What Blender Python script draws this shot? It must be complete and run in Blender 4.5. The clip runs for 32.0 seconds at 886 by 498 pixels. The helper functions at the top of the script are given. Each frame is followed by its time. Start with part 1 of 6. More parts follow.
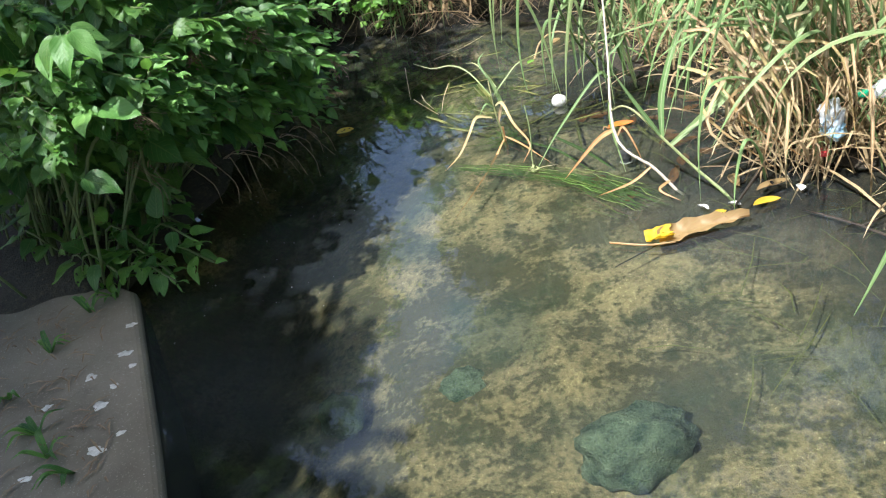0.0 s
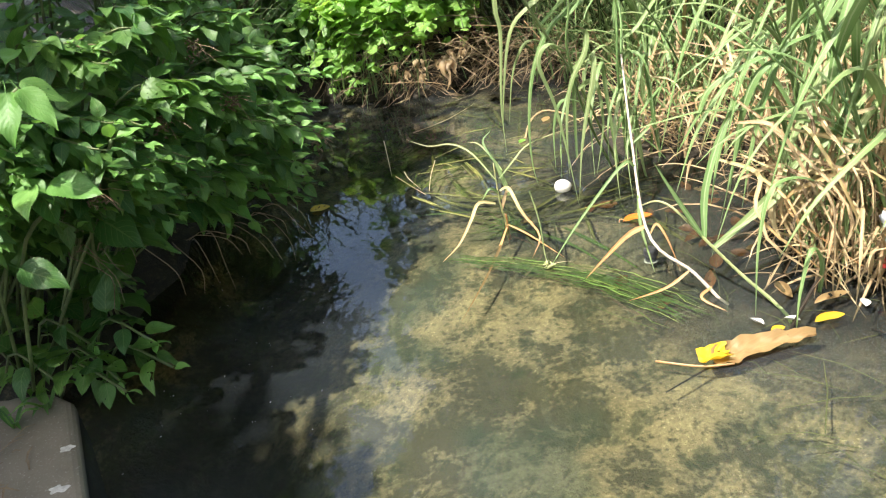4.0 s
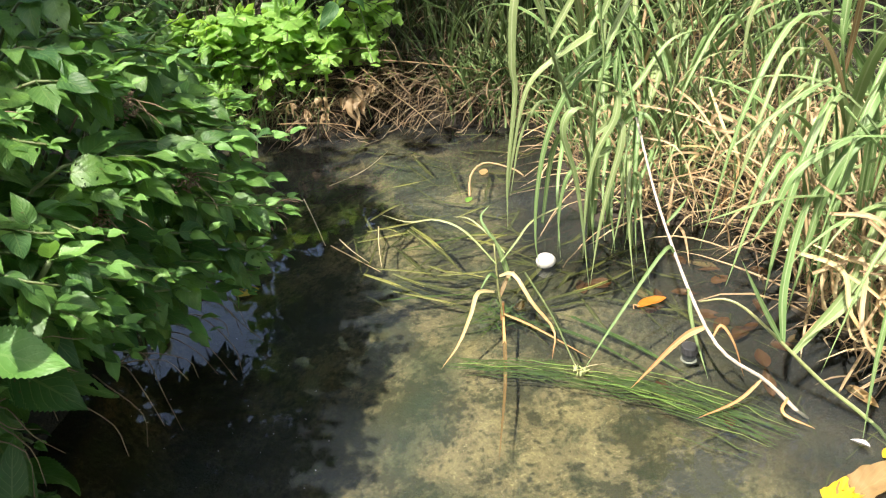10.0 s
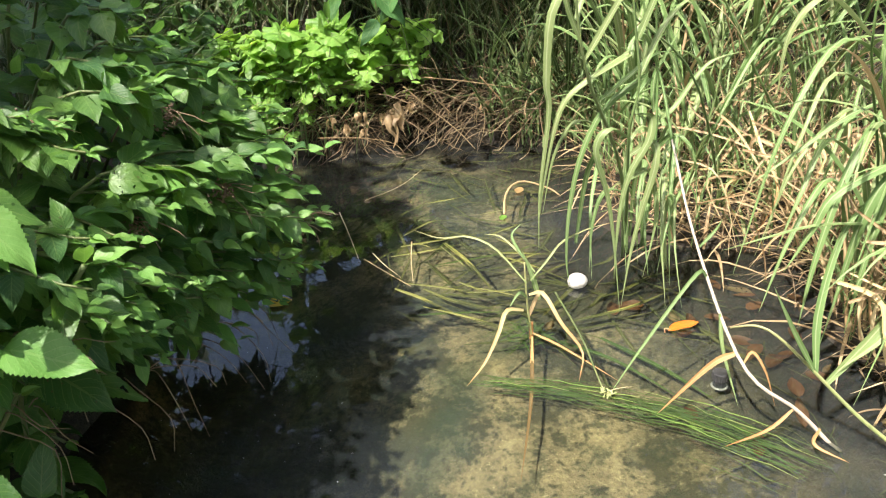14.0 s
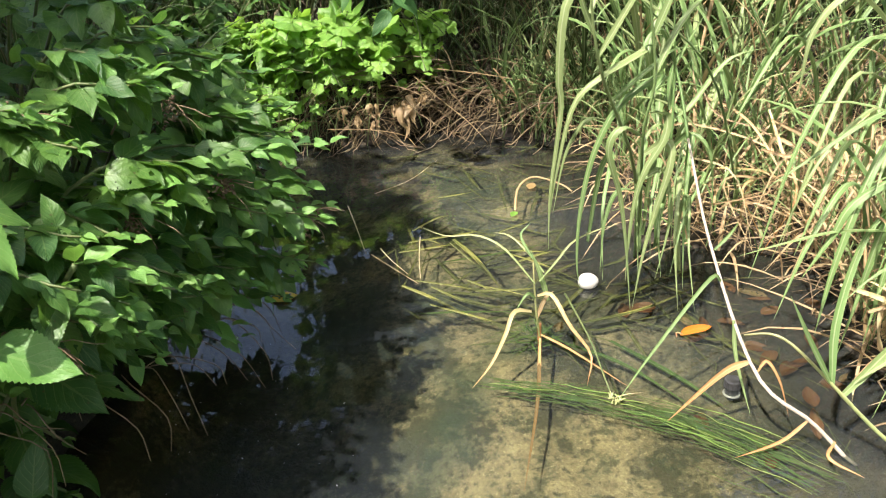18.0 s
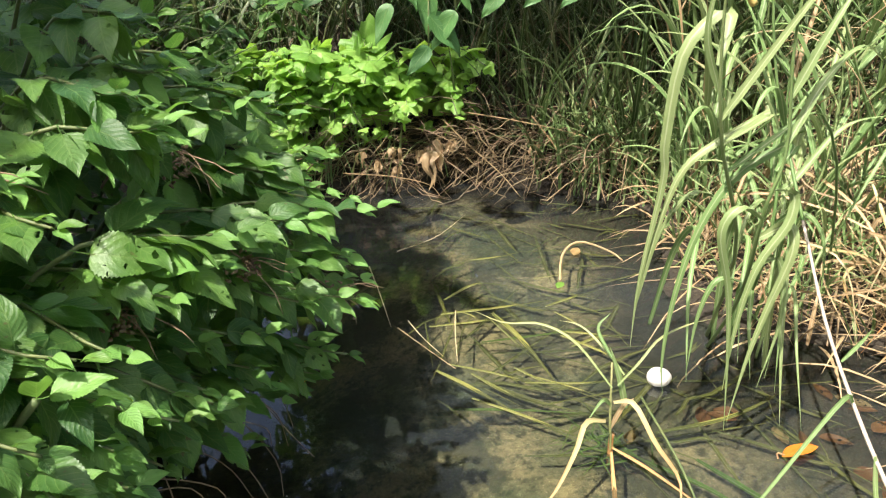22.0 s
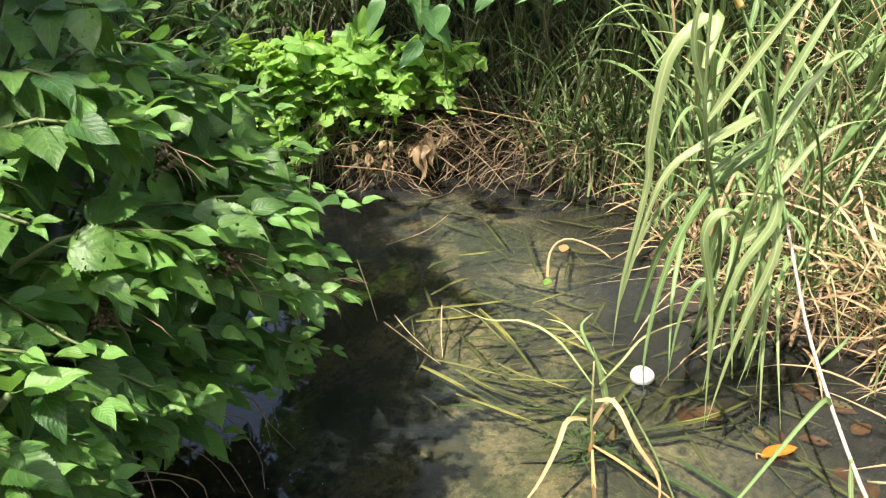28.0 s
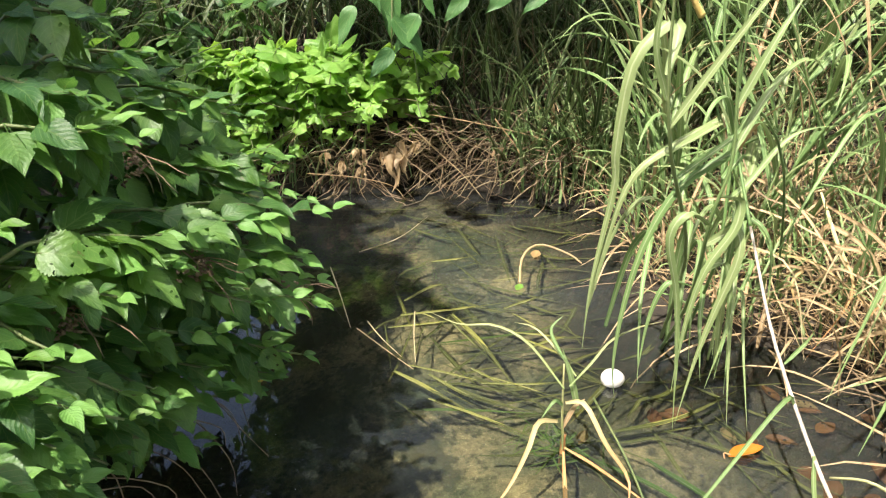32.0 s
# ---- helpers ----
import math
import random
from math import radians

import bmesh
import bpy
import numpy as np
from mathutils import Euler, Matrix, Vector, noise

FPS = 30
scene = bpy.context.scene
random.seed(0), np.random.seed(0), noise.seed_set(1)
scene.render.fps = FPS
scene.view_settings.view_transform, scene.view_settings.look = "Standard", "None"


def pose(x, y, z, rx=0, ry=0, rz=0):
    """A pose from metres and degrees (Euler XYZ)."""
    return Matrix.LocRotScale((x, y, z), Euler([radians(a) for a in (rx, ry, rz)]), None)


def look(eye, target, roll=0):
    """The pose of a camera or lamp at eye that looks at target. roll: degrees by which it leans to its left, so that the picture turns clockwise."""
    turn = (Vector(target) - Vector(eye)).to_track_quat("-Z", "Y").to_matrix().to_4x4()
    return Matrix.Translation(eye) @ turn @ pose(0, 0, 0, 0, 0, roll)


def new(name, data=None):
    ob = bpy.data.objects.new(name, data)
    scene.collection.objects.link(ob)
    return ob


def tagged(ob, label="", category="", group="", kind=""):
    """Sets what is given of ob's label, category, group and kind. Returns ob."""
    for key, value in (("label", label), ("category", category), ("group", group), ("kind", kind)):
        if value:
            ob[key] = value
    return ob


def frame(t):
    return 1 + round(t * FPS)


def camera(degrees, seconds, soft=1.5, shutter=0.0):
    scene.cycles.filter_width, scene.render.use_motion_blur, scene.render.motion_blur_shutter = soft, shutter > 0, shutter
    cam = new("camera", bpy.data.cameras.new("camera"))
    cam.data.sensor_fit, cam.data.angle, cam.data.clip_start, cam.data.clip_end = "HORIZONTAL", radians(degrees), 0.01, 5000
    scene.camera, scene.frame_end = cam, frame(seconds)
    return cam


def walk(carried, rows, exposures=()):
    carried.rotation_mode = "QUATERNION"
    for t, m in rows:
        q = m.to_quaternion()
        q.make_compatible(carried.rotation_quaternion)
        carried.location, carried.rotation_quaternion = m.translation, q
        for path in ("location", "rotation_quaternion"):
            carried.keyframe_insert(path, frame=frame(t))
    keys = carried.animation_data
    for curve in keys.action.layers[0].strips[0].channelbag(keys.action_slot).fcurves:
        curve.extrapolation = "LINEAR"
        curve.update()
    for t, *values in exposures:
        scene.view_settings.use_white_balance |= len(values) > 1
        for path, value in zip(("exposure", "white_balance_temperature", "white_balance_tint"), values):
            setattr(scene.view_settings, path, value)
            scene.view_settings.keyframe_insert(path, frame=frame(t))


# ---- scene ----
cam = camera(58.9, 32.0, 1.2)
PATH = [
    (0, (0.446, 0.238, 0.957), (0.115, 1.927, -0.062), -15.3),
    (0.5, (0.431, 0.232, 0.966), (0.026, 1.935, -0.002), -14.7),
    (1, (0.465, 0.179, 0.957), (0.2, 1.897, -0.032), -15.8),
    (1.5, (0.485, 0.165, 0.945), (0.332, 1.883, -0.067), -19.7),
    (2, (0.489, 0.171, 0.95), (0.355, 1.88, -0.08), -19.6),
    (2.5, (0.486, 0.192, 0.946), (0.374, 1.896, -0.095), -19.2),
    (3, (0.449, 0.295, 0.931), (0.349, 2.022, -0.073), -17.2),
    (3.5, (0.349, 0.422, 0.921), (0.283, 2.17, -0.048), -15.3),
    (4, (0.247, 0.512, 0.932), (0.122, 2.286, 0.016), -10.2),
    (4.5, (0.163, 0.565, 0.939), (0.069, 2.345, 0.033), -7.2),
    (6.5, (-0.168, 1.001, 0.966), (0.059, 2.767, 0.056), -4.5),
    (7, (-0.169, 0.993, 0.963), (0.143, 2.732, 0.026), -4.1),
    (7.5, (-0.16, 0.985, 0.96), (0.197, 2.71, 0.012), -4.5),
    (8, (-0.16, 0.985, 0.957), (0.207, 2.704, 0.004), -4.5),
    (8.5, (-0.158, 0.983, 0.962), (0.219, 2.699, 0.007), -4.0),
    (9, (-0.152, 0.982, 0.963), (0.236, 2.696, 0.008), -3.8),
    (9.5, (-0.153, 0.98, 0.964), (0.238, 2.7, 0.021), -3.9),
    (10, (-0.147, 0.982, 0.968), (0.242, 2.701, 0.023), -3.9),
    (10.5, (-0.151, 0.981, 0.968), (0.242, 2.702, 0.03), -3.7),
    (11, (-0.152, 0.98, 0.969), (0.239, 2.71, 0.044), -3.8),
    (11.5, (-0.155, 0.976, 0.969), (0.235, 2.708, 0.049), -3.4),
    (12, (-0.146, 0.969, 0.972), (0.243, 2.709, 0.066), -3.6),
    (12.5, (-0.153, 0.976, 0.971), (0.235, 2.716, 0.065), -3.3),
    (13, (-0.155, 0.977, 0.971), (0.225, 2.719, 0.066), -3.1),
    (13.5, (-0.143, 0.976, 0.974), (0.206, 2.723, 0.065), -3.2),
    (14, (-0.129, 0.972, 0.969), (0.168, 2.732, 0.068), -3.6),
    (14.5, (-0.115, 0.969, 0.972), (0.171, 2.731, 0.07), -3.7),
    (16.5, (-0.098, 0.97, 0.972), (0.157, 2.73, 0.056), -3.8),
    (17, (-0.097, 0.975, 0.969), (0.163, 2.733, 0.051), -3.5),
    (17.5, (-0.102, 0.982, 0.967), (0.154, 2.739, 0.048), -3.3),
    (18, (-0.106, 1.01, 0.968), (0.151, 2.765, 0.045), -3.2),
    (18.5, (-0.137, 1.126, 0.953), (0.223, 2.866, 0.035), -2.1),
    (19, (-0.171, 1.243, 0.932), (0.236, 2.981, 0.029), -1.0),
    (19.5, (-0.178, 1.32, 0.909), (0.133, 3.076, 0.004), -0.9),
    (20, (-0.191, 1.337, 0.903), (0.093, 3.099, 0.0), -0.6),
    (20.5, (-0.192, 1.34, 0.902), (0.085, 3.113, 0.018), -0.3),
    (21, (-0.183, 1.332, 0.912), (0.124, 3.116, 0.062), -0.5),
    (21.5, (-0.187, 1.333, 0.911), (0.131, 3.121, 0.073), -0.1),
    (22, (-0.19, 1.336, 0.917), (0.121, 3.121, 0.07), 0.3),
    (22.5, (-0.198, 1.336, 0.914), (0.119, 3.12, 0.066), 1.0),
    (23, (-0.184, 1.336, 0.919), (0.131, 3.118, 0.067), 0.7),
    (23.5, (-0.183, 1.335, 0.914), (0.139, 3.119, 0.069), 0.8),
    (24, (-0.178, 1.333, 0.916), (0.143, 3.118, 0.072), 0.7),
    (24.5, (-0.189, 1.327, 0.925), (0.14, 3.107, 0.076), 1.0),
    (25, (-0.2, 1.325, 0.924), (0.14, 3.104, 0.075), 1.5),
    (25.5, (-0.182, 1.327, 0.929), (0.143, 3.107, 0.077), 0.8),
    (27.5, (-0.178, 1.337, 0.928), (0.141, 3.109, 0.056), 1.3),
    (28, (-0.174, 1.334, 0.926), (0.149, 3.107, 0.06), 1.5),
    (28.5, (-0.172, 1.333, 0.926), (0.162, 3.107, 0.063), 1.7),
    (29, (-0.171, 1.334, 0.925), (0.173, 3.106, 0.062), 1.8),
    (29.5, (-0.17, 1.333, 0.925), (0.18, 3.102, 0.061), 1.9),
    (30, (-0.17, 1.33, 0.925), (0.184, 3.099, 0.062), 2.0),
    (30.5, (-0.168, 1.327, 0.926), (0.191, 3.096, 0.065), 2.0),
    (31, (-0.17, 1.327, 0.927), (0.199, 3.095, 0.069), 2.1),
    (31.5, (-0.169, 1.328, 0.928), (0.209, 3.097, 0.075), 2.2),
    (32, (-0.168, 1.318, 0.926), (0.216, 3.09, 0.082), 1.9),
]
walk(cam, [(t, look(eye, target, roll)) for t, eye, target, roll in PATH], [(0, 1.64, 5780, 10), (1, 2.17, 5720, 10), (2, 1.98, 6000, 10), (4, 1.89, 6420, 11), (9, 1.82, 6550, 13), (20, 1.79, 6550, 14), (32, 1.78, 6600, 14)])

# ---- sky and sun ----
SUN_WAY = Vector((-0.41, -0.30, 1.0)).normalized()          # towards the sun
world = bpy.data.worlds.new("sky")
scene.world = world
world.use_nodes = True
_n = world.node_tree.nodes
_sky = _n.new("ShaderNodeTexSky")
_sky.sky_type = "NISHITA"
_sky.sun_disc = False
_sky.dust_density, _sky.air_density = 4.0, 1.2
_sky.sun_elevation = math.asin(SUN_WAY.z)
_sky.sun_rotation = math.atan2(SUN_WAY.x, SUN_WAY.y)
_n["Background"].inputs["Strength"].default_value = 0.15
world.node_tree.links.new(_sky.outputs[0], _n["Background"].inputs["Color"])
sun = new("sun", bpy.data.lights.new("sun", "SUN"))
sun.data.energy, sun.data.angle, sun.data.color = 3.05, radians(0.8), (1.0, 0.95, 0.86)
sun.matrix_world = look(SUN_WAY * 20, (0, 0, 0))


# ---- materials ----
class Mat:
    """A node material with short helpers."""

    def __init__(self, name):
        self.mat = bpy.data.materials.new(name)
        self.mat.use_nodes = True
        self.nodes, self.links = self.mat.node_tree.nodes, self.mat.node_tree.links
        self.nodes.clear()
        self.out = self.node("ShaderNodeOutputMaterial")

    def node(self, kind, inputs=None, **props):
        n = self.nodes.new(kind)
        for k, v in props.items():
            setattr(n, k, v)
        for k, v in (inputs or {}).items():
            self.put(n.inputs[k], v)
        return n

    def put(self, socket, v):
        if isinstance(v, bpy.types.NodeSocket):
            self.links.new(v, socket)
        else:
            socket.default_value = v

    def math(self, op, a, b=0.0, c=0.0, clamp=False):
        n = self.node("ShaderNodeMath", operation=op, use_clamp=clamp)
        for s, v in zip(n.inputs, (a, b, c)):
            self.put(s, v)
        return n.outputs[0]

    def noise(self, scale, detail=3, vec=None, rough=0.55):
        n = self.node("ShaderNodeTexNoise", {"Scale": scale, "Detail": detail, "Roughness": rough})
        if vec is not None:
            self.links.new(vec, n.inputs["Vector"])
        return n.outputs["Fac"]

    def span(self, v, lo, hi, a=0.0, b=1.0):
        n = self.node("ShaderNodeMapRange", {"Value": v, "From Min": lo, "From Max": hi, "To Min": a, "To Max": b})
        return n.outputs[0]

    def mix(self, f, a, b, blend="MIX"):
        n = self.node("ShaderNodeMix", data_type="RGBA", blend_type=blend)
        self.put(n.inputs[0], f)
        for s, v in ((n.inputs[6], a), (n.inputs[7], b)):
            self.put(s, (*v, 1.0) if isinstance(v, tuple) and len(v) == 3 else v)
        return n.outputs[2]

    def bump(self, height, strength, distance):
        n = self.node("ShaderNodeBump", {"Strength": strength, "Distance": distance})
        self.links.new(height, n.inputs["Height"])
        return n.outputs[0]

    def principled(self, colour, rough, normal=None, **more):
        n = self.node("ShaderNodeBsdfPrincipled")
        self.put(n.inputs["Base Color"], (*colour, 1.0) if isinstance(colour, tuple) else colour)
        self.put(n.inputs["Roughness"], rough)
        if normal is not None:
            self.links.new(normal, n.inputs["Normal"])
        for k, v in more.items():
            self.put(n.inputs[k.replace("_", " ")], v)
        return n.outputs[0]

    def done(self, shader):
        self.links.new(shader, self.out.inputs["Surface"])
        return self.mat


def place_vec(m):
    return m.node("ShaderNodeNewGeometry").outputs["Position"]


def chance(m):
    """A random number for every object and every loose piece."""
    a = m.node("ShaderNodeObjectInfo").outputs["Random"]
    b = m.node("ShaderNodeNewGeometry").outputs["Random Per Island"]
    return m.math("FRACT", m.math("ADD", a, b))


def uv_of(m):
    s = m.node("ShaderNodeSeparateXYZ")
    m.links.new(m.node("ShaderNodeUVMap").outputs[0], s.inputs[0])
    return s.outputs[0], s.outputs[1]


def foliage(name, dark, light, thin=0.35, gloss=0.45, veins=7.0, worn=None, glow=1.6):
    """Broad leaves: veins, blotches, light that comes through."""
    m = Mat(name)
    u, v = uv_of(m)
    r = chance(m)
    across = m.math("ABSOLUTE", m.math("SUBTRACT", v, 0.5))
    wave = m.math("FRACT", m.math("SUBTRACT", m.math("MULTIPLY", u, veins), m.math("MULTIPLY", across, veins * 0.75)))
    line = m.math("LESS_THAN", m.math("ABSOLUTE", m.math("SUBTRACT", wave, 0.5)), 0.05)
    mid = m.math("LESS_THAN", across, 0.022)
    vein = m.math("MAXIMUM", line, mid)
    pos = place_vec(m)
    blot = m.noise(38, 4, pos)
    col = m.mix(r, dark, light)
    col = m.mix(m.span(blot, 0.35, 0.7), col, m.mix(0.55, col, dark))
    col = m.mix(m.math("MULTIPLY", vein, 0.22), col, m.mix(0.6, light, (0.34, 0.42, 0.16)))
    if worn:
        spot = m.span(m.noise(85, 2, pos), 0.68, 0.74)
        col = m.mix(m.math("MULTIPLY", spot, 0.8), col, worn)
    fine = m.noise(260, 2, pos)
    quilt = m.math("ABSOLUTE", m.math("SUBTRACT", wave, 0.5))
    h = m.math("ADD", m.math("MULTIPLY", quilt, 0.34), m.math("ADD", m.math("MULTIPLY", mid, -0.7), m.math("MULTIPLY", fine, 0.45)))
    nor = m.bump(h, 0.7, 0.002)
    p = m.principled(col, m.span(blot, 0.2, 0.8, gloss - 0.08, gloss + 0.16), nor, Specular_IOR_Level=0.5)
    t = m.node("ShaderNodeBsdfTranslucent")
    bright = m.node("ShaderNodeHueSaturation", {"Hue": 0.485, "Saturation": 1.1, "Value": glow, "Fac": 1.0, "Color": col})
    m.links.new(bright.outputs[0], t.inputs["Color"])
    leaf = m.node("ShaderNodeMixShader", {0: thin, 1: p, 2: t.outputs[0]}).outputs[0]
    if worn:
        eaten = m.math("MULTIPLY", m.math("GREATER_THAN", m.noise(75, 1, pos), 0.685), m.math("GREATER_THAN", r, 0.45))
        leaf = m.node("ShaderNodeMixShader", {0: eaten, 1: leaf, 2: m.node("ShaderNodeBsdfTransparent").outputs[0]}).outputs[0]
    return m.done(leaf)


def grassy(name, root, tip, other, thin=0.3, rough=0.5, lines=26.0, streak=0.5):
    """Grass blades and straw: fine ribs along, colour from root to tip."""
    m = Mat(name)
    u, v = uv_of(m)
    r = chance(m)
    ribs = m.math("SINE", m.math("MULTIPLY", v, lines))
    vec = m.node("ShaderNodeCombineXYZ", {0: m.math("MULTIPLY", u, 4.0), 1: m.math("MULTIPLY", v, 6.0), 2: m.math("MULTIPLY", r, 30.0)}).outputs[0]
    blot = m.noise(1.6, 4, vec)
    col = m.mix(u, root, tip)
    col = m.mix(m.math("MULTIPLY", m.span(r, 0.45, 1.0), 0.85), col, other)
    col = m.mix(m.math("MULTIPLY", m.span(blot, 0.5, 0.75), streak), col, other)
    rib = m.math("LESS_THAN", m.math("ABSOLUTE", m.math("SUBTRACT", v, 0.5)), 0.07)
    col = m.mix(m.math("MULTIPLY", m.math("ADD", ribs, 1.0), 0.10), col, m.mix(0.7, col, root))
    col = m.mix(m.math("MULTIPLY", rib, 0.55), col, m.mix(0.5, col, (0.6, 0.62, 0.4)))
    nor = m.bump(ribs, 0.12, 0.0005)
    p = m.principled(col, rough, nor, Specular_IOR_Level=0.4)
    t = m.node("ShaderNodeBsdfTranslucent")
    m.put(t.inputs["Color"], m.mix(0.35, col, tip))
    return m.done(m.node("ShaderNodeMixShader", {0: thin, 1: p, 2: t.outputs[0]}).outputs[0])


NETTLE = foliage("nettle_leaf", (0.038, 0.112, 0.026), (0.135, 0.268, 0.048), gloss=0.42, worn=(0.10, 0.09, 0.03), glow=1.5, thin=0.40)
# Young leaves; also near-end bush leaves, where the paler green paints in sunlight.
NETTLE_YOUNG_LIT = foliage("young_lit_leaf", (0.11, 0.26, 0.050), (0.18, 0.35, 0.08), glow=1.4)
BRANCH_LEAF = foliage("branch_leaf", (0.05, 0.14, 0.04), (0.095, 0.22, 0.06), veins=6.0, thin=0.32)
VINE = foliage("vine_leaf", (0.14, 0.30, 0.048), (0.29, 0.48, 0.10), veins=5.0, thin=0.42)
TREE_LEAF = foliage("tree_leaf", (0.050, 0.120, 0.028), (0.095, 0.20, 0.042), veins=6.0)
YELLOW_LEAF = foliage("yellow_leaf", (0.55, 0.36, 0.02), (0.72, 0.48, 0.03), veins=6.0, worn=(0.16, 0.08, 0.02), glow=1.1)
YELLOW_TORN = foliage("torn_leaf", (0.62, 0.42, 0.02), (0.74, 0.52, 0.03), veins=3.0, worn=(0.02, 0.015, 0.01), glow=1.1)
ORANGE_LEAF = foliage("orange_leaf", (0.55, 0.16, 0.015), (0.68, 0.26, 0.03), veins=6.0, worn=(0.2, 0.07, 0.02), glow=1.1)
SUNK_LEAF = foliage("sunk_leaf", (0.20, 0.075, 0.025), (0.34, 0.15, 0.05), veins=6.0, worn=(0.1, 0.04, 0.02), glow=1.0)
PALE_LEAF = foliage("pale_dead_leaf", (0.36, 0.25, 0.13), (0.56, 0.42, 0.24), veins=8.0, worn=(0.16, 0.09, 0.04), glow=1.1)
BROWN_LEAF = foliage("brown_leaf", (0.30, 0.19, 0.08), (0.47, 0.33, 0.145), veins=8.0, worn=(0.14, 0.07, 0.03), glow=1.1)
GRASS = grassy("grass_blade", (0.112, 0.202, 0.060), (0.172, 0.278, 0.092), (0.25, 0.30, 0.125), thin=0.22)
# Far thicket's copy of the grass colours, darkened to paint in its shade.
GRASS_SHADED = grassy("bank_grass", (0.024, 0.056, 0.013), (0.058, 0.112, 0.026), (0.085, 0.085, 0.033))
DEAD_STEM = grassy("dead_stem", (0.17, 0.11, 0.058), (0.33, 0.24, 0.13), (0.10, 0.062, 0.033), thin=0.1, rough=0.7)
# Dead stem colours about halved: the far bank's shade is in the colour.
FAR_STEM_SHADED = grassy("far_stem_shaded", (0.09, 0.06, 0.032), (0.20, 0.14, 0.075), (0.05, 0.035, 0.02), thin=0.1, rough=0.7)
STRAW = grassy("straw", (0.31, 0.215, 0.108), (0.46, 0.35, 0.19), (0.27, 0.165, 0.08), thin=0.15, rough=0.6)
PALE_STRAW = grassy("bleached_straw", (0.45, 0.37, 0.20), (0.52, 0.43, 0.25), (0.38, 0.21, 0.085), thin=0.15, rough=0.55, streak=0.3)
RUST_BLADE = grassy("rusty_blade", (0.46, 0.30, 0.13), (0.36, 0.12, 0.032), (0.42, 0.24, 0.09), thin=0.2)
YELLOWING = grassy("yellowing_blade", (0.22, 0.31, 0.105), (0.40, 0.37, 0.17), (0.32, 0.34, 0.13), thin=0.25)
TURNING = grassy("turning_blade", (0.50, 0.45, 0.22), (0.36, 0.14, 0.04), (0.48, 0.37, 0.16), thin=0.2)
WATER_WEED = grassy("water_weed", (0.13, 0.14, 0.032), (0.24, 0.22, 0.05), (0.07, 0.08, 0.022), thin=0.15, rough=0.4)
ALGAE = grassy("algae", (0.06, 0.135, 0.014), (0.115, 0.215, 0.020), (0.17, 0.20, 0.04), thin=0.15, rough=0.4)


def simple(name, a, b, scale, rough, bump=0.4, dist=0.002, **more):
    m = Mat(name)
    pos = place_vec(m)
    big, small = m.noise(scale, 4, pos), m.noise(scale * 9, 3, pos)
    f = m.math("ADD", m.math("MULTIPLY", big, 0.65), m.math("MULTIPLY", small, 0.35))
    nor = m.bump(f, bump, dist)
    return m.done(m.principled(m.mix(m.span(f, 0.35, 0.65), a, b), rough, nor, **more))


STEM = simple("green_stem", (0.06, 0.10, 0.03), (0.14, 0.16, 0.05), 30, 0.6)
TWIG = simple("dry_twig", (0.12, 0.078, 0.043), (0.27, 0.195, 0.115), 40, 0.8)
WET_TWIG = simple("wet_twig", (0.014, 0.010, 0.007), (0.045, 0.032, 0.02), 40, 0.4)
BARK = simple("bark", (0.07, 0.05, 0.035), (0.18, 0.14, 0.10), 12, 0.9, 0.9, 0.01)
WHITE_STEM = simple("bleached_stem", (0.33, 0.27, 0.20), (0.54, 0.48, 0.40), 24, 0.55)
EGG = simple("white_shell", (0.48, 0.455, 0.40), (0.62, 0.605, 0.56), 30, 0.38, 0.15, 0.001)
DROPPING = simple("white_speck", (0.40, 0.38, 0.33), (0.70, 0.68, 0.63), 90, 0.85)
FLOWER = simple("seed_head", (0.30, 0.34, 0.12), (0.46, 0.46, 0.22), 90, 0.7)
SPIKE = simple("seed_spike", (0.45, 0.32, 0.08), (0.62, 0.47, 0.16), 120, 0.7, 0.8, 0.002)
CAP = simple("black_plastic", (0.018, 0.018, 0.02), (0.05, 0.05, 0.05), 60, 0.32, 0.2)
RED_PLASTIC = simple("red_plastic", (0.5, 0.03, 0.03), (0.62, 0.06, 0.05), 40, 0.4, 0.1)
GREEN_PLASTIC = simple("green_plastic", (0.01, 0.22, 0.10), (0.02, 0.30, 0.15), 40, 0.35, 0.1)
BLUE_FILM = simple("blue_film", (0.30, 0.50, 0.68), (0.45, 0.62, 0.76), 25, 0.3, 0.2)


def make_film():
    m = Mat("clear_plastic")
    pos = place_vec(m)
    nor = m.bump(m.noise(40, 3, pos), 0.6, 0.004)
    p = m.principled((0.72, 0.76, 0.78), 0.22, nor)
    t = m.node("ShaderNodeBsdfTransparent")
    return m.done(m.node("ShaderNodeMixShader", {0: 0.55, 1: p, 2: t.outputs[0]}).outputs[0])


FILM = make_film()


